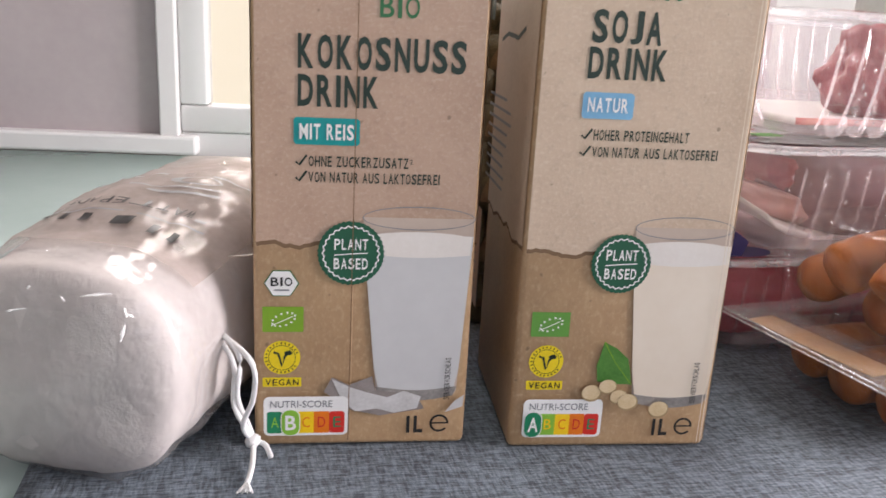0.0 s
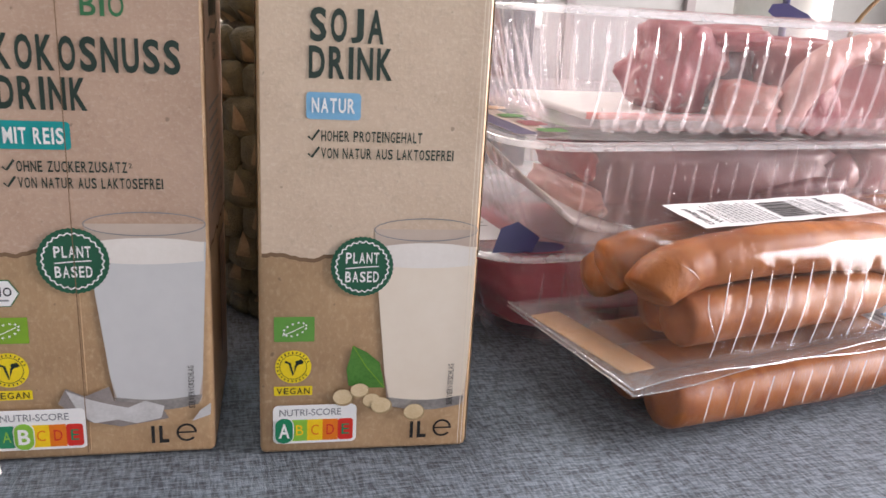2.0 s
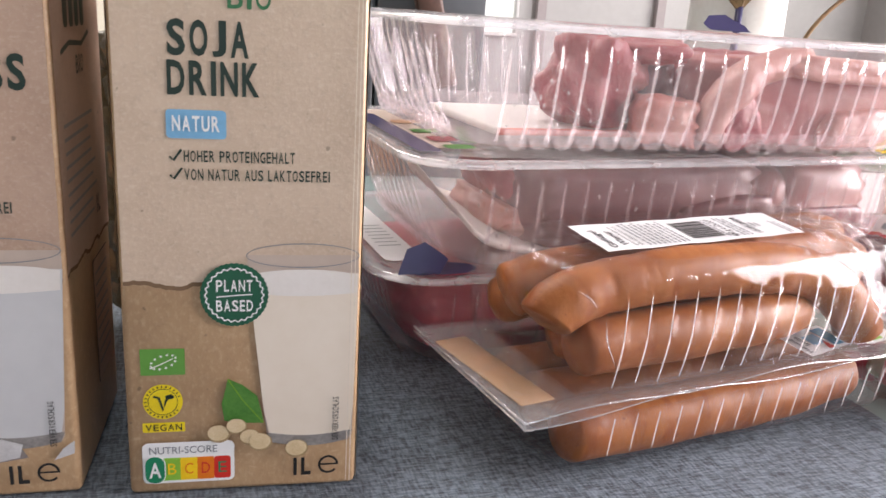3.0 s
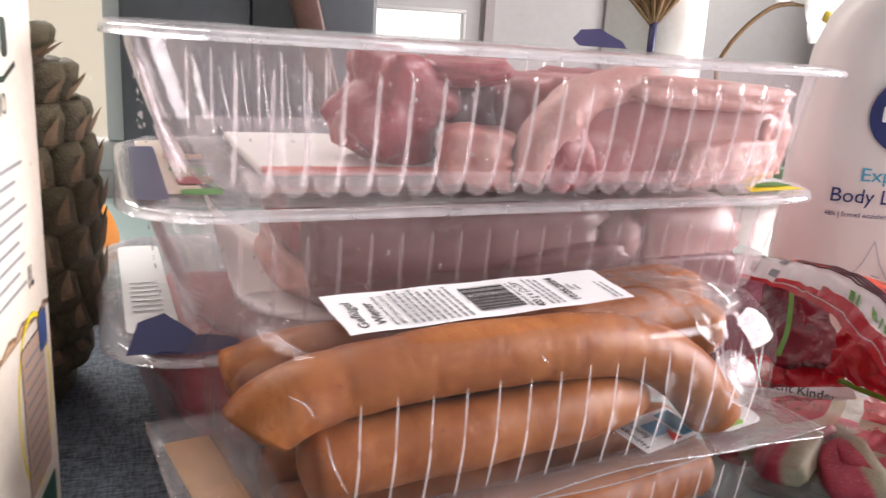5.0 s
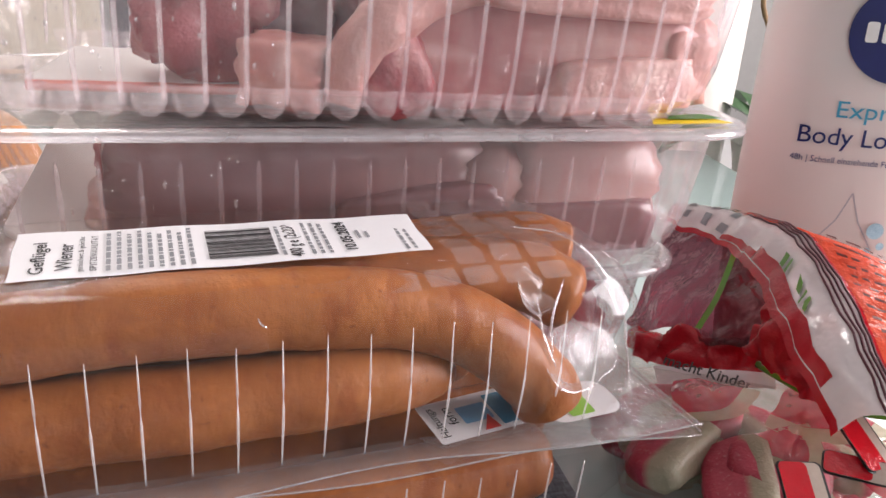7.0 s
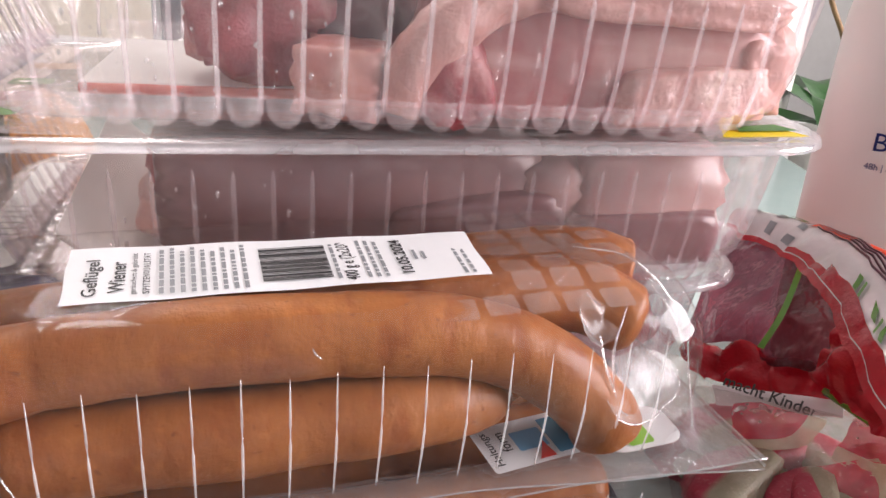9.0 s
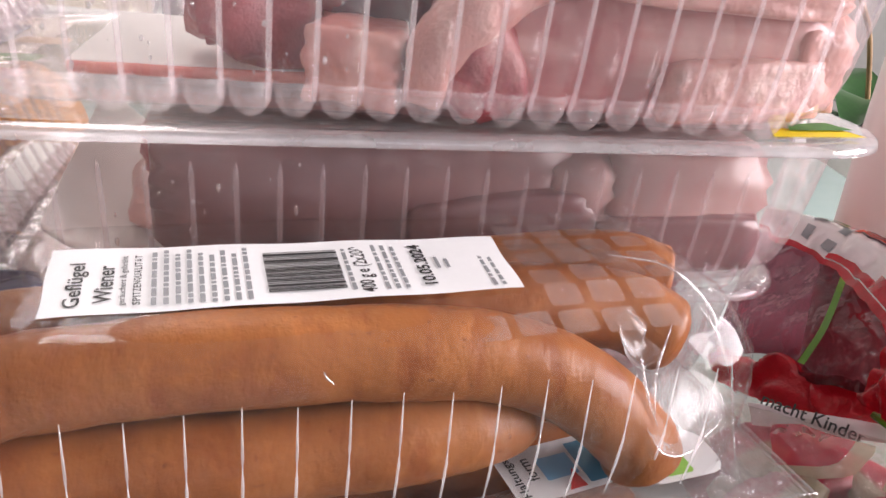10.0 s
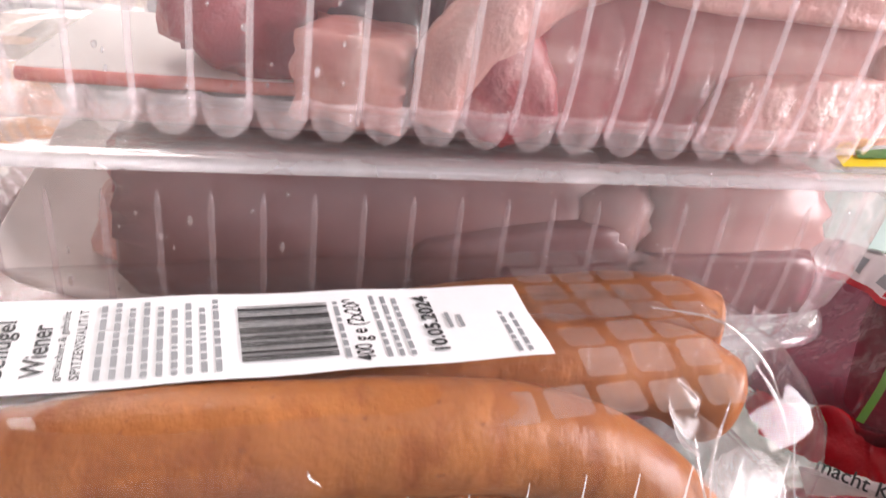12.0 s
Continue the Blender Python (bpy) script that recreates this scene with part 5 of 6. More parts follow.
    part("drop_print", curve_on(stroke([(0.0, 0.026), (-0.004, 0.015), (-0.012, 0.004), (-0.013, -0.010), (-0.006, -0.020)], 0.0006), 0.003, 0.052, 2), drop_line, b)
    part("drop_print", curve_on(stroke([(0.0, 0.026), (0.004, 0.015), (0.011, 0.004), (0.013, -0.010), (0.006, -0.020)], 0.0006), 0.003, 0.052, 2), drop_line, b)
    bubble = speckled("bubble_print", (0.22, 0.36, 0.48), (0.60, 0.70, 0.76), 160, 0.3, 0.0)
    for x, z, r in ((0.0140, 0.0640, 0.0032), (0.0170, 0.0580, 0.0015), (0.0125, 0.0560, 0.0012)):
        part("bubble_print", curve_on(flat(disc(0, 0, r, None, 24)), x, z, 3), bubble, b)
    return b


lotion_bottle(pose(0.495, 0.453, -0.0014, 0, 0, -16))


# ---- candy bag ----
def candy_wedge(name):
    """Sugared jelly: red flesh with a pale rim along one side."""
    n = Nodes(name)
    sep = n.add("ShaderNodeSeparateXYZ")
    n.link(n.co, sep.inputs[0])
    side = n.add("ShaderNodeMapRange")
    side.inputs["From Min"].default_value, side.inputs["From Max"].default_value = 0.0010, 0.0034
    n.link(sep.outputs["Y"], side.inputs[0])
    sugar = n.noise(900, 2, 0.6)
    red = n.ramp(n.noise(120, 3), (0.3, (0.28, 0.012, 0.035)), (0.7, (0.42, 0.05, 0.08)))
    rim = n.ramp(n.noise(90, 3), (0.3, (0.24, 0.205, 0.13)), (0.7, (0.34, 0.29, 0.21)))
    col = n.mix(side.outputs[0], red, rim)
    col = n.mix(n.ramp(sugar, (0.60, (0, 0, 0)), (0.72, (0.25, 0.25, 0.25))), col, (0.55, 0.42, 0.38))
    return n.finish(col, 0.55, n.bump(sugar, 0.5, 0.0006), Subsurface_Weight=0.1, Subsurface_Radius=(0.004, 0.001, 0.001), Subsurface_Scale=0.4)


CANDY = candy_wedge("sugared_melon_candy")
BAG_RED = speckled("red_bag_print", (0.36, 0.003, 0.010), (0.50, 0.008, 0.018), 25, 0.14, 0.3, 0.002)
BAG_ORANGE = speckled("orange_red_bag_print", (0.62, 0.06, 0.025), (0.74, 0.11, 0.05), 25, 0.22, 0.3, 0.002)
BAG_GREEN = paint("green_bag_print", (0.09, 0.25, 0.02), 0.25)
BAG_SILVER = speckled("glossy_white_bag_print", (0.66, 0.60, 0.60), (0.82, 0.78, 0.78), 18, 0.1, 0.12, 0.002)
BG = pose(0.398, 0.318, 0.0, 0, 0, 24)
bag = thing("candy_bag", BG, "crumpled red and clear bag of watermelon candy lying by the pack", "candy bag")


arch = lambda s: math.sin(math.pi * min(1, max(0, s)))


def quad_sheet(name, corners, material, label="", bulge=0.0, crease=0.003, freq=60, seed=1, nu=26, nv=20, span=(0, 1, 0, 1), lift=0.0):
    """A crumpled sheet between four corners (upper left, upper right, lower right, lower left)."""
    tl, tr, br, bl = (Vector(p) for p in corners)
    rows = []
    for j in range(nv + 1):
        q = span[2] + (span[3] - span[2]) * j / nv
        row = []
        for i in range(nu + 1):
            s = span[0] + (span[1] - span[0]) * i / nu
            p = tl.lerp(tr, s).lerp(bl.lerp(br, s), q)
            p = p + Vector((0, 0, bulge * (arch(s) * arch(q)) ** 0.5))
            p += crease * (noise.noise_vector(p * freq + Vector((seed, 0, 0))) * 0.5 + 0.35 * noise.noise_vector(p * freq * 2.4 + Vector((0, seed, 0))))
            p.z = max(0.0004, p.z) + lift
            row.append(BI @ p)
        rows.append(row)
    return part(name, from_grid(rows), material, bag, label)


def on_bag(bm, name, material, place, turn, lean, parent_=None):
    return part(name, bm, material, bag, "", BI @ (Matrix.Translation(place) @ pose(0, 0, 0, 0, 0, turn) @ pose(0, 0, 0, lean, 0, 0)), False)


BI = BG.inverted()
RED_FILM = clear_film("red_tinted_film", 0.10, 0.06, (0.22, 0.05, 0.075), 0.04, 0.7, (60, 0.6, 0.006), (0.085, 0.004, 0.010))
quad_sheet("back_sheet", [(0.405, 0.455, 0.0010), (0.500, 0.440, 0.0010), (0.470, 0.285, 0.0010), (0.388, 0.350, 0.0010)], BAG_CLEAR, "clear back film", 0.0, 0.0004)
quad_sheet("clear_front", [(0.403, 0.392, 0.022), (0.490, 0.345, 0.030), (0.468, 0.280, 0.003), (0.390, 0.352, 0.002)], BAG_CLEAR, "clear crinkled film", 0.012, 0.003, 50, 2, 40, 30)
quad_sheet("tinted_window", [(0.446, 0.491, 0.047), (0.453, 0.412, 0.058), (0.4347, 0.3680, 0.0395), (0.4169, 0.4487, 0.013)], RED_FILM, "dark red tinted film", 0.004, 0.006, 50, 3)
quad_sheet("red_print", [(0.4165, 0.448, 0.0135), (0.4405, 0.377, 0.039), (0.4385, 0.3665, 0.031), (0.4085, 0.419, 0.011)], BAG_RED, "glossy red print", 0.003, 0.0070, 70, 4, 34, 12)
quad_sheet("slogan_band", [(0.4080, 0.3905, 0.0235), (0.4385, 0.3672, 0.0335), (0.4378, 0.3630, 0.0300), (0.4075, 0.3830, 0.0205)], BAG_SILVER, "white slogan band", 0.001, 0.0008, 60, 5, 20, 5)
OUT = smooth_path([(0.4494, 0.4916, 0.0540), (0.4582, 0.4441, 0.0640), (0.4587, 0.4005, 0.0700), (0.4490, 0.3520, 0.0660), (0.4430, 0.3090, 0.0500)], 34)
INN = smooth_path([(0.4400, 0.4811, 0.0470), (0.4440, 0.4393, 0.0530), (0.4370, 0.3905, 0.0580), (0.4290, 0.3496, 0.0530), (0.4330, 0.3240, 0.0390)], 34)
fold_rows = []
for a_, b_ in zip(OUT, INN):
    fold_rows.append([BI @ (a_.lerp(b_, k / 12) + Vector((0, 0, 0.0045 * arch(k / 12))) + (0.0006 + 0.0020 * k / 12) * noise.noise_vector(a_.lerp(b_, k / 12) * 110)) for k in range(13)])
BAG_FOLD = speckled("glossy_pink_white_fold", (0.68, 0.60, 0.60), (0.82, 0.77, 0.77), 22, 0.05, 0.3, 0.003, 70, Specular_IOR_Level=1.0, Coat_Weight=1.0, Coat_Roughness=0.06)
part("glossy_fold", from_grid([row[1:12] for row in fold_rows]), BAG_FOLD, bag, "shiny white fold with a crimped seal")
part("red_fold", from_grid([row[:2] for row in fold_rows]), BAG_RED, bag, "glossy red edge of the fold")
part("red_fold", from_grid([row[11:] for row in fold_rows]), BAG_RED, bag, "glossy red part of the fold")


def fold_patch(name, r0, r1, c0, c1, material, label=""):
    """A printed patch that follows the fold."""
    rows = [[fold_rows[r][c] + Vector((0, 0, 0.0005)) for c in range(c0, c1 + 1)] for r in range(r0, r1 + 1)]
    return part(name, from_grid(rows), material, bag, label)


for r0, r1, c0, c1 in ((2, 3, 3, 5), (2, 3, 7, 9), (5, 6, 3, 5), (5, 6, 7, 10), (8, 9, 4, 6), (8, 9, 8, 10)):
    fold_patch("print_bar", r0, r1, c0, c1, INK_GREY)
fold_patch("red_band", 15, 30, 9, 11, BAG_RED, "red band beside the seal")
fold_patch("red_band", 9, 15, 10, 11, BAG_RED)
fold_patch("fold_picture", 5, 8, 1, 3, BAG_GREEN)
fold_patch("red_print", 9, 14, 1, 4, BAG_ORANGE, "orange-red print")
BROWN_LINE = paint("seal_line_ink", (0.09, 0.02, 0.03), 0.3)
for k in (1, 2, 3, 4):
    pts = [row[k] + Vector((0, 0, 0.0003)) for row in fold_rows[10:]]
    part("fold_stripe", tube(pts, 0.0004, 6), BROWN_LINE, bag, "dark seal line")
quad_sheet("red_wedge", [(0.4400, 0.3820, 0.0560), (0.4330, 0.3400, 0.0530), (0.4350, 0.3270, 0.0390), (0.4295, 0.3724, 0.0385)], BAG_RED, "crumpled red corner", 0.003, 0.0075, 85, 6)
quad_sheet("orange_back", [(0.4640, 0.4140, 0.0680), (0.5000, 0.3780, 0.0580), (0.4720, 0.3250, 0.0400), (0.4489, 0.3260, 0.0500)], BAG_ORANGE, "orange-red printed back", 0.004, 0.0026, 40, 7)
ORANGE_CORNERS = [(0.4640, 0.4140, 0.0680), (0.5000, 0.3780, 0.0580), (0.4720, 0.3250, 0.0400), (0.4489, 0.3260, 0.0500)]
BROWN_INK = paint("dark_brown_ink", (0.10, 0.012, 0.008), 0.4)
for i in range(12):
    q = 0.06 + 0.074 * i
    for j in range(4):
        s0 = 0.15 + 0.11 * j + 0.02 * math.sin(i * 2.3 + j)
        quad_sheet("print_bar", ORANGE_CORNERS, BROWN_INK, "", 0.004, 0.0026, 40, 7, 4, 1, (s0, s0 + 0.07 + 0.02 * math.sin(i + j * 1.7), q, q + 0.020), 0.0016)
part("green_edge", tube([BI @ p for p in smooth_path([(0.4335, 0.3690, 0.0355), (0.4403, 0.3466, 0.0365), (0.4480, 0.3345, 0.0385), (0.4600, 0.3230, 0.0430)], 18)], 0.0012, 6), BAG_GREEN, bag, "green edge of the fold")
gs = smooth_path([(0.4470, 0.4250, 0.0560), (0.4340, 0.4060, 0.0440), (0.4240, 0.3960, 0.0350)], 12)
part("green_stripe", from_grid([[BI @ (p + Vector((-0.0006, 0.0006, 0.0005))) for p in gs], [BI @ (p + Vector((0.0008, -0.001, 0.0005))) for p in gs]]), BAG_GREEN, bag, "green stripe")
def fold_at(r, c, lift):
    """A point on the fold between its rows and columns."""
    r0, c0 = int(r), int(c)
    p = fold_rows[r0][c0].lerp(fold_rows[r0 + 1][c0], r - r0)
    q = fold_rows[r0][c0 + 1].lerp(fold_rows[r0 + 1][c0 + 1], r - r0)
    return p.lerp(q, c - c0) + Vector((0, 0, lift))


for r, c, w, h_ in ((18.0, 7.3, 0.7, 1.8), (19.2, 7.3, 0.4, 1.8), (21.4, 7.1, 0.8, 1.2), (22.8, 7.0, 0.35, 1.9), (23.7, 7.0, 0.35, 1.9)):
    part("brand_shape", from_grid([[fold_at(r + w * i / 3 + 0.15 * j, c + h_ * j / 4, 0.0012) for j in range(5)] for i in range(4)]), BAG_GREEN, bag, "green brand shape")
on_bag(lettering("macht Kinder", 0.0290, 0.0042, 0.012), "word", INK_BLACK, (0.4085, 0.3838, 0.0275), -38, 38)
on_bag(lettering("und Erwachsene ebenso!", 0.0480, 0.0036, 0.012), "word", INK_BLACK, (0.4150, 0.2990, 0.0260), 10, 30)
# printed candy pictures on the film
PICTURE_RIM = speckled("printed_rind", (0.34, 0.27, 0.22), (0.44, 0.36, 0.30), 90, 0.35, 0.1)
for i, (x, y, z, turn, w, h) in enumerate(((0.4170, 0.3120, 0.0245, -4, 0.0125, 0.0125), (0.4310, 0.3220, 0.0275, -26, 0.0200, 0.0075), (0.4420, 0.3180, 0.0295, 18, 0.0110, 0.0170), (0.4560, 0.3260, 0.0320, -34, 0.0120, 0.0150))):
    base = on_bag(flat(round_rect(w, h, 0.0018)), "candy_picture", INK_BLACK, (x, y, z), turn, 30)
    part("picture_field", flat(round_rect(w * 0.94 - 0.0006, h - 0.0010, 0.0015)), PICTURE_RIM, base, "", pose(0.0005, 0.0005, 0.0003), False)
    part("picture_field", flat(round_rect(w * 0.60, h - 0.0010, 0.0015)), BAG_RED, base, "", pose(0.0005, 0.0005, 0.0006), False)
# watermelon slices printed on the clear film
MELON = clear_film("melon_flesh_print", 0.55, 0.06, (0.80, 0.42, 0.42), 0.08, 0.85, (60, 0.8, 0.008), (0.34, 0.028, 0.055))
RIND = clear_film("melon_rind_print", 0.55, 0.06, (0.85, 0.85, 0.75), 0.08, 0.85, (60, 0.8, 0.008), (0.36, 0.34, 0.24))
FRONT = [Vector(p) for p in ((0.403, 0.392, 0.022), (0.490, 0.345, 0.030), (0.468, 0.280, 0.003), (0.390, 0.352, 0.002))]


def front_point(s, q, lift):
    p = FRONT[0].lerp(FRONT[1], s).lerp(FRONT[3].lerp(FRONT[2], s), q)
    p = p + Vector((0, 0, 0.012 * (arch(s) * arch(q)) ** 0.5))
    p += 0.003 * (noise.noise_vector(p * 50 + Vector((2, 0, 0))) * 0.5 + 0.35 * noise.noise_vector(p * 120 + Vector((0, 2, 0))))
    return BI @ (p + Vector((0, 0, lift)))


def melon_slice(s, q, turn, size):
    def ring_of(r0, r1, lift):
        return from_grid([[front_point(s + size * r * math.cos(radians(turn + 80 * k / 10)), q + 1.5 * size * r * math.sin(radians(turn + 80 * k / 10)), lift) for k in range(11)] for r in (r0 + (r1 - r0) * j / 6 for j in range(7))])

    part("melon_print", ring_of(0.02, 0.82, 0.0007), MELON, bag, "printed red melon slice")
    part("melon_rind", ring_of(0.82, 1.0, 0.0007), RIND, bag, "printed pale green rind")


for s, q, turn, size in ((0.12, 0.20, 10, 0.26), (0.48, 0.10, 30, 0.30), (0.30, 0.62, -30, 0.24), (0.62, 0.66, -60, 0.26), (0.86, 0.20, 60, 0.26), (0.10, 0.66, 0, 0.18)):
    melon_slice(s, q, turn, size)
rc = random.Random(11)
for i in range(20):
    s, q = rc.random(), rc.random()
    place = Vector((0.402, 0.382, 0)).lerp(Vector((0.482, 0.338, 0)), s).lerp(Vector((0.398, 0.352, 0)).lerp(Vector((0.464, 0.290, 0)), s), q)
    lay = 0.0074 + 0.0080 * (i % 2)
    shape = blob(0.0170, 0.0105, 0.0050, i + 70, 0.06, 1.5, 0.75, 3)
    for v in shape.verts:
        v.co.x *= 1 - 0.35 * max(0.0, -v.co.y / 0.0105)
    ob = part("candy", shape, CANDY, None, "", Matrix.Translation((place.x, place.y, lay)) @ pose(0, 0, 0, rc.uniform(-18, 18), rc.uniform(-14, 14), rc.uniform(0, 360)))
    tagged(ob, "sugared red jelly wedge with a pale rim in the bag", "candy", "candy in the bag")


# ---- bag of cotton pads ----
CB = pose(-0.078, 0.275, 0.0, 0, 0, -16)
cot = thing("cotton_pad_bag", CB, "clear drawstring bag of white cotton pads lying on its side", "cotton pads")


def cotton_point(q, a, swell, seed, amp):
    """A point of the bag's surface: q runs along it, a round it."""
    e = min(1.0, q / 0.06)
    f = min(1.0, (1 - q) / 0.12)
    g_ = min(1.0, max(0.0, (q - 0.11) / 0.38))
    grow = 0.88 + 0.12 * g_ * g_ * (3 - 2 * g_)
    k = max(0.02, grow * math.sqrt(max(0.0, 1 - (1 - e) ** 2)) * math.sqrt(max(0.02, 1 - (1 - f) ** 2)))
    ca, sa = math.cos(a), math.sin(a)
    p = Vector((0.049 * math.copysign(abs(ca) ** 0.68, ca) * k * swell, 0.175 * q, 0.0400 * math.copysign(abs(sa) ** 0.74, sa) * k * swell))
    d = amp * noise.fractal(p * 42 + Vector((seed, 0, 0)), 0.9, 2.0, 3)
    end = max(0.0, 1 - q / 0.30)
    ridge = 1.3 * amp * end * (1 - abs(noise.noise(Vector((p.x * 60, p.z * 16, seed + 2))))) ** 5
    ridge -= 0.9 * amp * end * math.exp(-((p.z + 0.010) / 0.0035) ** 2)
    p += Vector((ca, 0, sa)) * (d + 0.5 * ridge) * min(1.0, 1.4 * e * e) + Vector((0, -(0.5 * d + ridge) * (1 - 0.8 * e), 0))
    return Vector((p.x, p.y, max(0.0008, p.z + 0.0400 * grow)))


def cotton_form(swell, seed, amp, nu=72, nv=64):
    return from_grid([[cotton_point(j / nv, 2 * math.pi * i / nu, swell, seed, amp) for i in range(nu)] for j in range(nv + 1)], True, True)


def wrapped(q0, q1, a0, a1, lift=1.016, nj=4, ni=6):
    """A printed patch that follows the film."""
    return from_grid([[cotton_point(q0 + (q1 - q0) * j / nj, radians(a0 + (a1 - a0) * i / ni), lift, 4.0, 0.0022) for i in range(ni + 1)] for j in range(nj + 1)])


part("cotton_filling", cotton_form(0.955, 1.0, 0.0012), COTTON, cot, "soft white cotton pads")
part("film", cotton_form(1.0, 4.0, 0.0022), PAD_FILM, cot, "crinkled clear plastic film")
PRINT_FILM = clear_film("printed_film", 0.36, 0.12, (0.82, 0.78, 0.76), 0.008, 0.22, (26, 0.6, 0.010), (0.44, 0.40, 0.38))
part("printed_area", wrapped(0.17, 0.86, 38, 150, 1.008, 44, 24), PRINT_FILM, cot, "pale printed film panel")
for i in range(6):
    a0 = 68 + 9.5 * i
    part("brand_bar", wrapped(0.240 + 0.006 * i, 0.272 + 0.006 * i, a0, a0 + 3.2, 1.022), INK_BLACK, cot)
part("print_line", wrapped(0.305, 0.311, 60, 140, 1.016, 2, 18), INK_GREY, cot)
pads = lettering("WATTEPADS", 1.0, 1.0, 0.01)
for v in pads.vertices:
    v.co = cotton_point(0.372 - 0.030 * v.co.y, radians(72 + 44 * v.co.x), 1.022, 4.0, 0.0022)
part("word", pads, INK_BLACK, cot, "", None, False)
for q0, a0, a1 in ((0.335, 64, 70), (0.345, 120, 140), (0.43, 70, 92), (0.46, 72, 100), (0.50, 120, 136), (0.56, 66, 84), (0.58, 96, 112)):
    part("print_bar", wrapped(q0, q0 + 0.010, a0, a1, 1.016, 2, 12), INK_GREY, cot)
for q0, a0 in ((0.52, 84), (0.55, 122)):
    part("print_seal", from_grid([[cotton_point(q0 + (0.032 - 0.006 * f) * math.sin(2 * math.pi * k / 24), radians(a0 + (7.0 - 1.2 * f) * math.cos(2 * math.pi * k / 24)), 1.016, 4.0, 0.0022) for k in range(25)] for f in (0, 1)]), INK_GREY, cot)
# folds of the film over the end, their glints drawn as milky white tubes
for keys in ([(0.020, 100), (0.032, 112), (0.050, 118)], [(0.030, 150), (0.022, 165), (0.028, 185)], [(0.30, 40), (0.36, 32), (0.44, 34)], [(0.42, 50), (0.52, 40), (0.62, 36)]):
    line = smooth_path([(q_, a_, 0) for q_, a_ in keys], 20)
    pts = [cotton_point(p.x, radians(p.y), 1.024, 4.0, 0.0022) - Vector((0, 0.0013 if p.x < 0.07 else 0.0, 0)) for p in line]
    part("film_fold", tube(pts, [0.0001 + 0.0003 * math.sin(math.pi * k / 19) for k in range(20)], 6), PAD_FOLD_GLINT, cot, "fold of the film drawn as a whitened glint")
rf = random.Random(17)
for i in range(16):
    q_, a_ = rf.uniform(0.012, 0.05), rf.uniform(10, 175)
    dq, da = rf.uniform(-0.012, 0.006), rf.uniform(-14, 14)
    pts = [cotton_point(max(0.006, q_ + dq * k / 9), radians(a_ + da * k / 9), 1.01, 4.0, 0.0022) - Vector((0, 0.0012, 0)) for k in range(10)]
    part("film_fold", tube(pts, [0.00008 + rf.uniform(0.0002, 0.0005) * math.sin(math.pi * k / 9) for k in range(10)], 6), PAD_FOLD_GLINT, cot)
CI = CB.inverted()
for keys in ([(-0.030, 0.306, 0.042), (-0.0205, 0.2935, 0.037), (-0.0215, 0.2945, 0.022), (-0.0185, 0.2975, 0.010), (-0.0165, 0.2950, 0.0050), (-0.0155, 0.2840, 0.0018), (-0.0158, 0.2740, 0.0014)],
             [(-0.030, 0.306, 0.041), (-0.0160, 0.2890, 0.037), (-0.0155, 0.2900, 0.024), (-0.0195, 0.2930, 0.012), (-0.0165, 0.2950, 0.0055), (-0.0125, 0.2945, 0.0040), (-0.0100, 0.2905, 0.0016)],
             [(-0.030, 0.306, 0.040), (-0.0225, 0.2950, 0.033), (-0.0225, 0.2950, 0.018), (-0.0168, 0.2955, 0.0060)]):
    part("cord", tube(smooth_path([CI @ Vector(k) for k in keys], 28), 0.00095, 8), CORD, cot, "white twisted drawstring")
part("knot", blob(0.0026, 0.0028, 0.0024, 3, 0.2, 2.5, 0, 3), CORD, cot, "", Matrix.Translation(CI @ Vector((-0.0166, 0.2950, 0.0052))))
for i in range(7):
    a_, b_ = CI @ Vector((-0.0158, 0.2755, 0.0016)), CI @ Vector((-0.0158 + 0.0008 * (i - 3), 0.2695, 0.0012 + 0.0004 * (i % 2)))
    part("cord_end", tube([a_, b_], 0.0004, 5), CORD, cot)


# ---- pineapple ----
PINE_SKIN = speckled("pineapple_skin", (0.020, 0.014, 0.006), (0.12, 0.085, 0.035), 90, 0.6, 0.6, 0.002)
PINE_EYE = speckled("pineapple_eye", (0.030, 0.028, 0.014), (0.15, 0.12, 0.055), 120, 0.55, 0.7, 0.002)
PINE_TIP = speckled("pineapple_bract", (0.10, 0.065, 0.035), (0.32, 0.22, 0.13), 150, 0.7, 0.3)
PINE_LEAF = speckled("pineapple_leaf", (0.03, 0.07, 0.018), (0.11, 0.18, 0.05), 60, 0.5, 0.3)
pine = thing("pineapple", pose(0.086, 0.462, -0.0004, 0, 0, 0), "ripe pineapple with scaly brown skin behind the cartons", "pineapple")
prof = lambda z: 0.056 * math.sqrt(max(0.03, 1 - abs((z - 0.078) / 0.086) ** 2.6))
rows = [[(prof(z) * 0.96 * math.cos(2 * math.pi * k / 40), prof(z) * 0.96 * math.sin(2 * math.pi * k / 40), z) for k in range(40)] for z in (0.001 + 0.158 * j / 20 for j in range(21))]
part("fruit", from_grid(rows, True, True), PINE_SKIN, pine, "brown and green fruit body")
eye = mesh_of(blob(0.0098, 0.0105, 0.0048, 5, 0.12, 1.8, 0.55, 2), "scale")
eye.materials.append(PINE_EYE)
bract = mesh_of(from_grid([[(-0.0045, 0, 0), (0, 0, 0.0012), (0.0045, 0, 0)], [(-0.003, 0.005, 0.001), (0, 0.005, 0.0028), (0.003, 0.005, 0.001)], [(-0.0003, 0.011, 0.004), (0, 0.0115, 0.0045), (0.0003, 0.011, 0.004)]]), "bract")
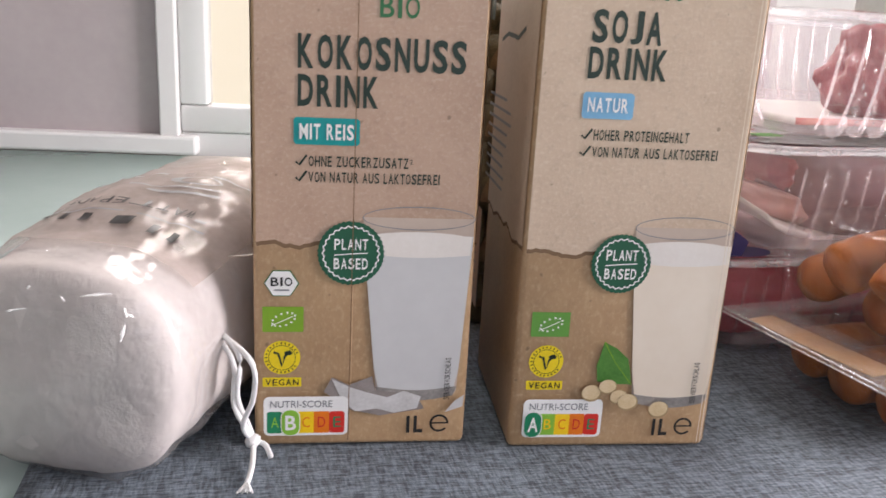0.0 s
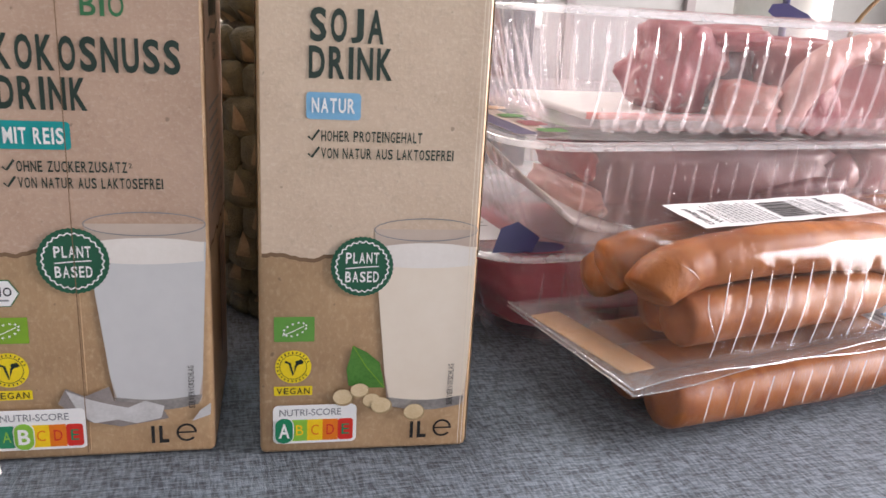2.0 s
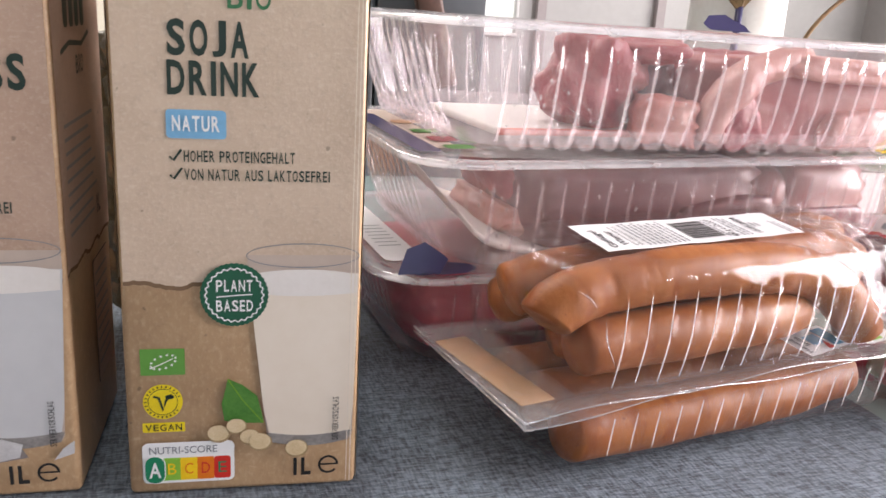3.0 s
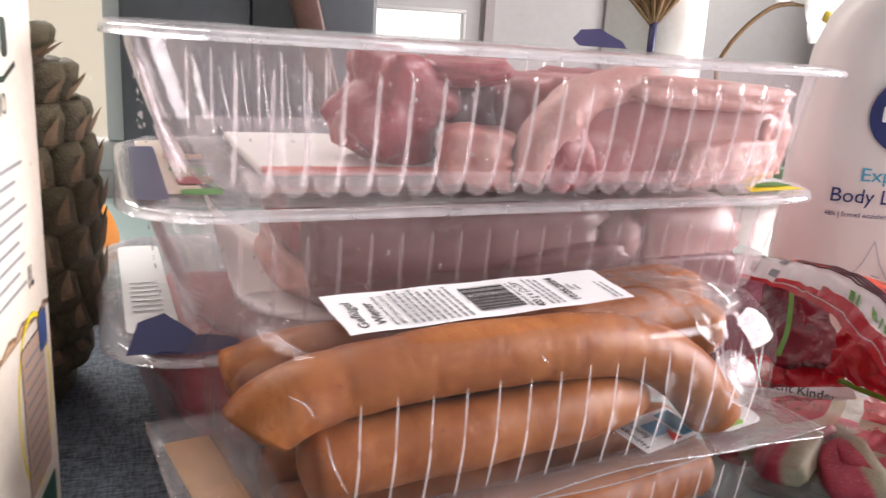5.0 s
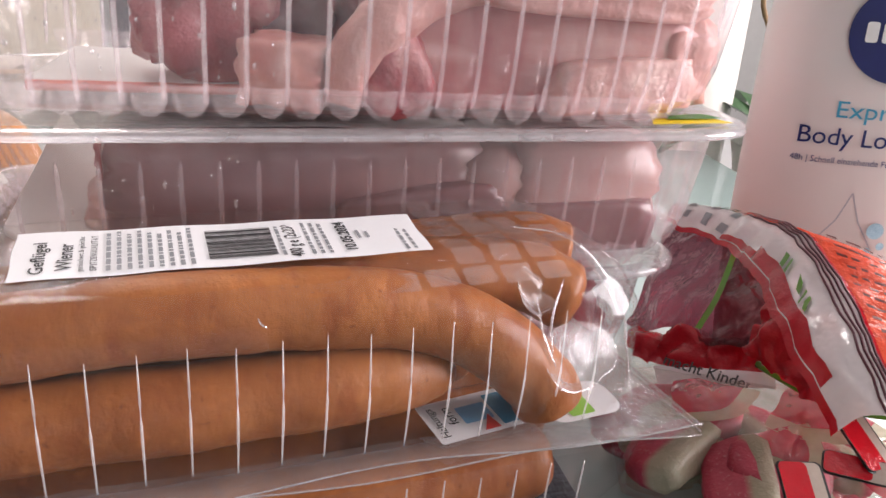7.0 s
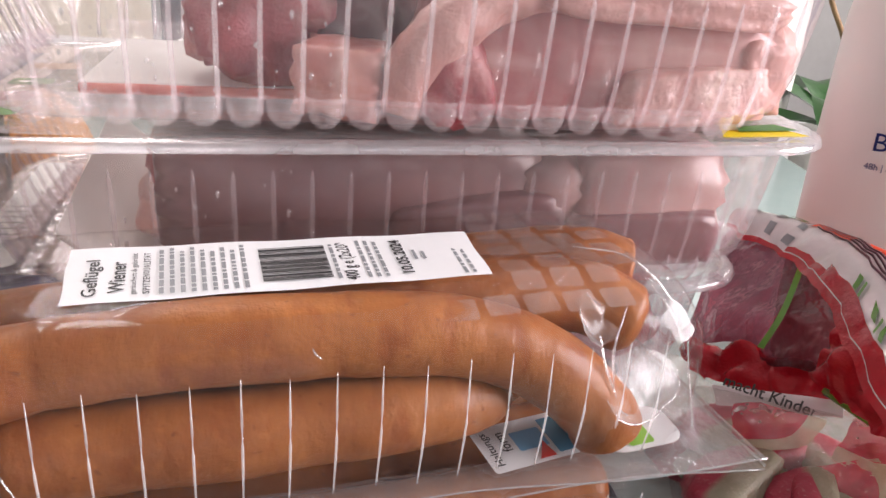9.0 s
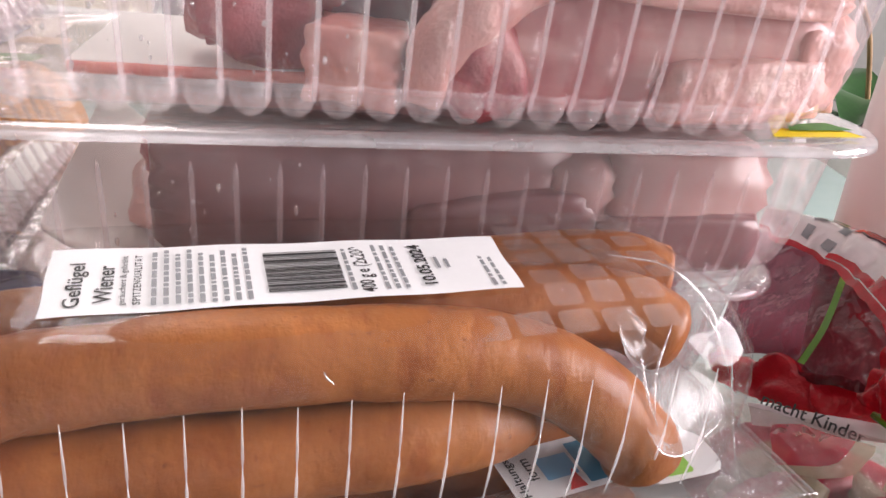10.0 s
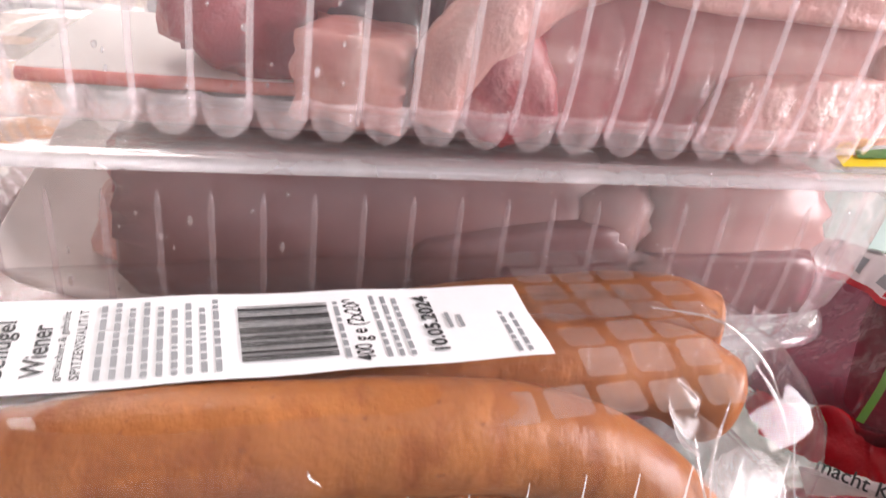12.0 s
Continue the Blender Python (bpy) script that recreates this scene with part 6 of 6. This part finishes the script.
bract.materials.append(PINE_TIP)
for j in range(10):
    z = 0.010 + 0.0152 * j
    for k in range(18):
        a = 2 * math.pi * (k + 0.5 * (j % 2)) / 18
        r = prof(z)
        slope = math.degrees(math.atan2(prof(z + 0.004) - prof(z - 0.004), 0.008))
        m_ = Matrix.Rotation(a, 4, "Z") @ Matrix.Translation((r * 0.97, 0, z)) @ pose(0, 0, 0, 0, 0, 90) @ pose(0, 0, 0, 90 - slope, 0, 0)
        sc = part("scale", eye, PINE_EYE, pine, "", m_)
        part("bract", bract, PINE_TIP, pine, "", m_ @ pose(0, -0.004, 0.0042, -8, 0, 0))
for i in range(26):
    a, h = i * 2.399, 0.03 + 0.05 * (i / 26)
    out = 0.030 + 0.030 * (1 - i / 26)
    d = Vector((math.cos(a), math.sin(a), 0))
    s_ = Vector((-d.y, d.x, 0))
    pts = [d * 0.012 + Vector((0, 0, 0.152)), d * out * 0.6 + Vector((0, 0, 0.152 + h * 0.6)), d * out + Vector((0, 0, 0.152 + h))]
    line = smooth_path(pts, 7)
    rows = [[p - s_ * 0.008 * (1 - q) - d * 0.001, p + Vector((0, 0, -0.002)) + d * 0.002, p + s_ * 0.008 * (1 - q) - d * 0.001] for p, q in ((p, j / 6) for j, p in enumerate(line))]
    part("leaf", from_grid(rows), PINE_LEAF, pine, "stiff green crown leaf" if i == 0 else "")

# orange behind the trays
ORANGE = speckled("orange_peel", (0.62, 0.20, 0.015), (0.74, 0.29, 0.03), 300, 0.4, 0.5, 0.001)
fruit = part("orange", blob(0.036, 0.036, 0.034, 9, 0.04, 1.2, 0, 4), ORANGE, None, "orange fruit half hidden behind the trays", pose(0.092, 0.60, 0.0322))
tagged(fruit, "", "fruit")


# ---- background ----
def window_unit(name, x0, x1, z0, z1, y, label, glass=True, frame_w=0.028):
    """A white window with a proud frame and a pane."""
    w = thing(name, Matrix.Translation((x0, y, z0)), label, "window", "", "structure")
    W, H = x1 - x0, z1 - z0
    for x, z, ww, hh in ((0, 0, W, frame_w), (0, H - frame_w, W, frame_w), (0, frame_w, frame_w, H - 2 * frame_w), (W - frame_w, frame_w, frame_w, H - 2 * frame_w)):
        part("window_frame", rounded_box(ww, 0.03, hh, 0.003, 2, Matrix.Translation((x + ww / 2, 0, z))), FRAME_WHITE, w)
    if glass:
        pane = part("pane", rounded_box(W - 2 * frame_w, 0.004, H - 2 * frame_w, 0, 1, Matrix.Translation((W / 2, 0.005, frame_w))), clear_film("window_glass", 0.02, 0.02), w, "", None, False)
        pane.visible_shadow = False
    return w


# panelled wall behind the table, with a grey panel, a white upright and a bright window
BW = 0.90
slab("wall_panel", -1.7, -0.170, BW, BW + 0.03, -0.75, 1.75, WALL_GREY, "warm grey panelled wall behind the table", "wall")
slab("trim_upright", -0.187, -0.168, BW - 0.012, BW + 0.02, 0.004, 1.74, FRAME_WHITE, "white upright trim", "trim", 0.002)
slab("trim_sill", -1.2, -0.150, BW - 0.018, BW + 0.02, -0.001, 0.018, FRAME_WHITE, "white horizontal trim along the table", "trim", 0.003)
slab("wall_below", -0.168, 0.10, BW, BW + 0.05, -0.75, 0.020, FRAME_WHITE, "white wall under the window", "wall")
window_unit("window_1", -0.168, 0.10, 0.0205, 1.20, BW + 0.012, "white plastic window, bright behind")
SKYGLOW = Nodes("bright_daylight")
em = SKYGLOW.add("ShaderNodeEmission", Strength=0.85)
em.inputs[0].default_value = (1.0, 0.86, 0.66, 1)
SKYGLOW.link(em.outputs[0], SKYGLOW.out.inputs[0])
slab("backdrop", -0.30, 0.30, 1.30, 1.31, -0.3, 1.4, SKYGLOW.m, "bright sunlit distance outside the window", "backdrop")
cab = thing("cabinet", Matrix.Translation((0.20, 1.02, -0.75)), "tall dark grey cabinet with plain fronts", "cabinet")
part("body", rounded_box(0.22, 0.30, 2.1, 0.003, 2), DARK_GREY, cab)
part("door", rounded_box(0.105, 0.016, 2.04, 0.002, 2, Matrix.Translation((-0.0535, -0.160, 0.03))), DARK_GREY, cab, "dark grey door")
part("door", rounded_box(0.105, 0.016, 2.04, 0.002, 2, Matrix.Translation((0.0535, -0.160, 0.03))), DARK_GREY, cab, "dark grey door")
part("wood_brace", rounded_box(0.024, 0.02, 0.5, 0.003, 2), WOOD_DARK, cab, "dark wooden slat", pose(0.066, -0.185, 0.84, 0, -14, 0))
slab("wall_divider", -1.7, 0.02, 1.32, 1.40, -0.75, 1.75, WALL, "white wall", "wall")
window_unit("window_2", 0.46, 0.80, 0.10, 0.235, 2.58, "small bright window in the far wall", False, 0.012)
GLOW2 = Nodes("white_daylight")
em = GLOW2.add("ShaderNodeEmission", Strength=1.5)
em.inputs[0].default_value = (1.0, 0.97, 0.93, 1)
GLOW2.link(em.outputs[0], GLOW2.out.inputs[0])
slab("backdrop", 0.47, 0.79, 2.592, 2.597, 0.11, 0.225, GLOW2.m, "white daylight outside the far window", "backdrop")
for x in (0.86, 1.25):
    slab("trim", x, x + 0.03, 2.575, 2.60, -0.7, 1.7, WALL_GREY, "grey upright trim on the far wall", "trim", 0.002)
slab("window_ledge", 0.56, 1.2, 0.72, 1.25, -0.12, -0.055, FRAME_WHITE, "white ledge beyond the table", "ledge", 0.004)

# invented frame for the far fill lamp, with no opening behind it
w3 = thing("fill_lamp_frame", Matrix.Translation((1.975, 1.9, 0.6)), "white frame added around the far wall's fill lamp", "window", "", "structure")
for y_, z_, dy, dz in ((0, 0.55, 0.74, 0.05), (0, -0.60, 0.74, 0.05), (0.345, -0.55, 0.05, 1.10), (-0.345, -0.55, 0.05, 1.10)):
    part("window_frame", rounded_box(0.04, dy, dz, 0.003, 2, Matrix.Translation((0, y_, z_))), FRAME_WHITE, w3)

# orchid on the ledge
POT = speckled("white_glazed_pot", (0.70, 0.66, 0.60), (0.82, 0.79, 0.74), 18, 0.25, 0.05)
ORCHID_LEAF = speckled("orchid_leaf", (0.012, 0.05, 0.012), (0.04, 0.12, 0.03), 30, 0.35, 0.1)
PETAL = speckled("white_petal", (0.78, 0.77, 0.74), (0.86, 0.85, 0.83), 90, 0.5, 0.2)
TWIG = speckled("brown_twig", (0.16, 0.09, 0.04), (0.34, 0.21, 0.10), 60, 0.7, 0.3)
orchid = thing("orchid", Matrix.Translation((0.70, 0.88, -0.055)), "white flowering orchid with dark green leaves in a pot", "orchid")
prof2 = [(0.036, 0), (0.040, 0.01), (0.047, 0.05), (0.050, 0.062), (0.046, 0.062)]
part("pot", from_grid([[(r * math.cos(2 * math.pi * k / 32), r * math.sin(2 * math.pi * k / 32), z) for k in range(32)] for r, z in prof2], True, True), POT, orchid, "glazed white pot")
for i, (a, ln, lift) in enumerate(((200, 0.15, 0.03), (235, 0.13, 0.05), (300, 0.14, 0.03), (150, 0.14, 0.05), (20, 0.14, 0.04), (90, 0.12, 0.05))):
    d = Vector((math.cos(radians(a)), math.sin(radians(a)), 0))
    s_ = Vector((-d.y, d.x, 0))
    rows = []
    for j in range(11):
        q = j / 10
        p = d * ln * q + Vector((0, 0, 0.060 + lift * math.sin(q * 2.4) - 0.02 * q))
        w = 0.026 * math.sin(math.pi * (0.12 + 0.88 * q)) ** 0.7
        rows.append([p - s_ * w + Vector((0, 0, 0.006)), p, p + s_ * w + Vector((0, 0, 0.006))])
    part("leaf", from_grid(rows), ORCHID_LEAF, orchid, "broad dark green leaf" if i == 0 else "")
stem = smooth_path([(0, 0, 0.06), (-0.03, -0.02, 0.14), (-0.07, -0.05, 0.20), (-0.03, -0.06, 0.255), (0.03, -0.06, 0.26)], 30)
part("stem", tube(stem, 0.0022, 8), TWIG, orchid, "thin brown stem")
for x, y, z in ((0.02, -0.075, 0.250), (0.055, -0.065, 0.270), (-0.01, -0.06, 0.285)):
    fl = part("flower", blob(0.006, 0.006, 0.006, 2, 0.2, 2, 0, 2), paint("yellow_heart", (0.6, 0.45, 0.05), 0.5), orchid, "white orchid flower with a yellow heart", pose(x, y, z))
    for k in range(5):
        a = 2 * math.pi * k / 5 + 0.3
        d = Vector((math.cos(a), 0, math.sin(a)))
        s_ = Vector((-d.z, 0, d.x))
        rows = [[d * 0.030 * q - s_ * 0.014 * math.sin(math.pi * (0.1 + 0.9 * q)) + Vector((0, -0.004 * q, 0)), d * 0.030 * q + Vector((0, -0.001 - 0.006 * q, 0)), d * 0.030 * q + s_ * 0.014 * math.sin(math.pi * (0.1 + 0.9 * q)) + Vector((0, -0.004 * q, 0))] for q in (j / 6 for j in range(7))]
        part("petal", from_grid(rows), PETAL, fl)

# a pale vase with a dried brown flower head behind the trays
vase = thing("vase", Matrix.Translation((0.61, 0.93, -0.055)), "pale vase with dried brown flowers", "vase")
part("body", from_grid([[(r * math.cos(2 * math.pi * k / 32), r * math.sin(2 * math.pi * k / 32), z) for k in range(32)] for r, z in ((0.040, 0), (0.046, 0.02), (0.050, 0.12), (0.052, 0.22), (0.050, 0.30))], True, True), POT, vase, "pale glazed vase")
part("stalk", tube([(-0.030, -0.060, 0.10), (-0.030, -0.058, 0.26)], 0.004, 8), PURPLE, vase, "dark stalk")
for i in range(40):
    a = i * 2.4
    part("dried_petal", tube([(-0.030, -0.058, 0.235), (-0.030 + 0.05 * math.cos(a) * (0.4 + 0.6 * (i % 5) / 5), -0.058 + 0.02 * math.sin(a), 0.27 + 0.012 * (i % 4))], [0.003, 0.0008], 5), TWIG, vase)
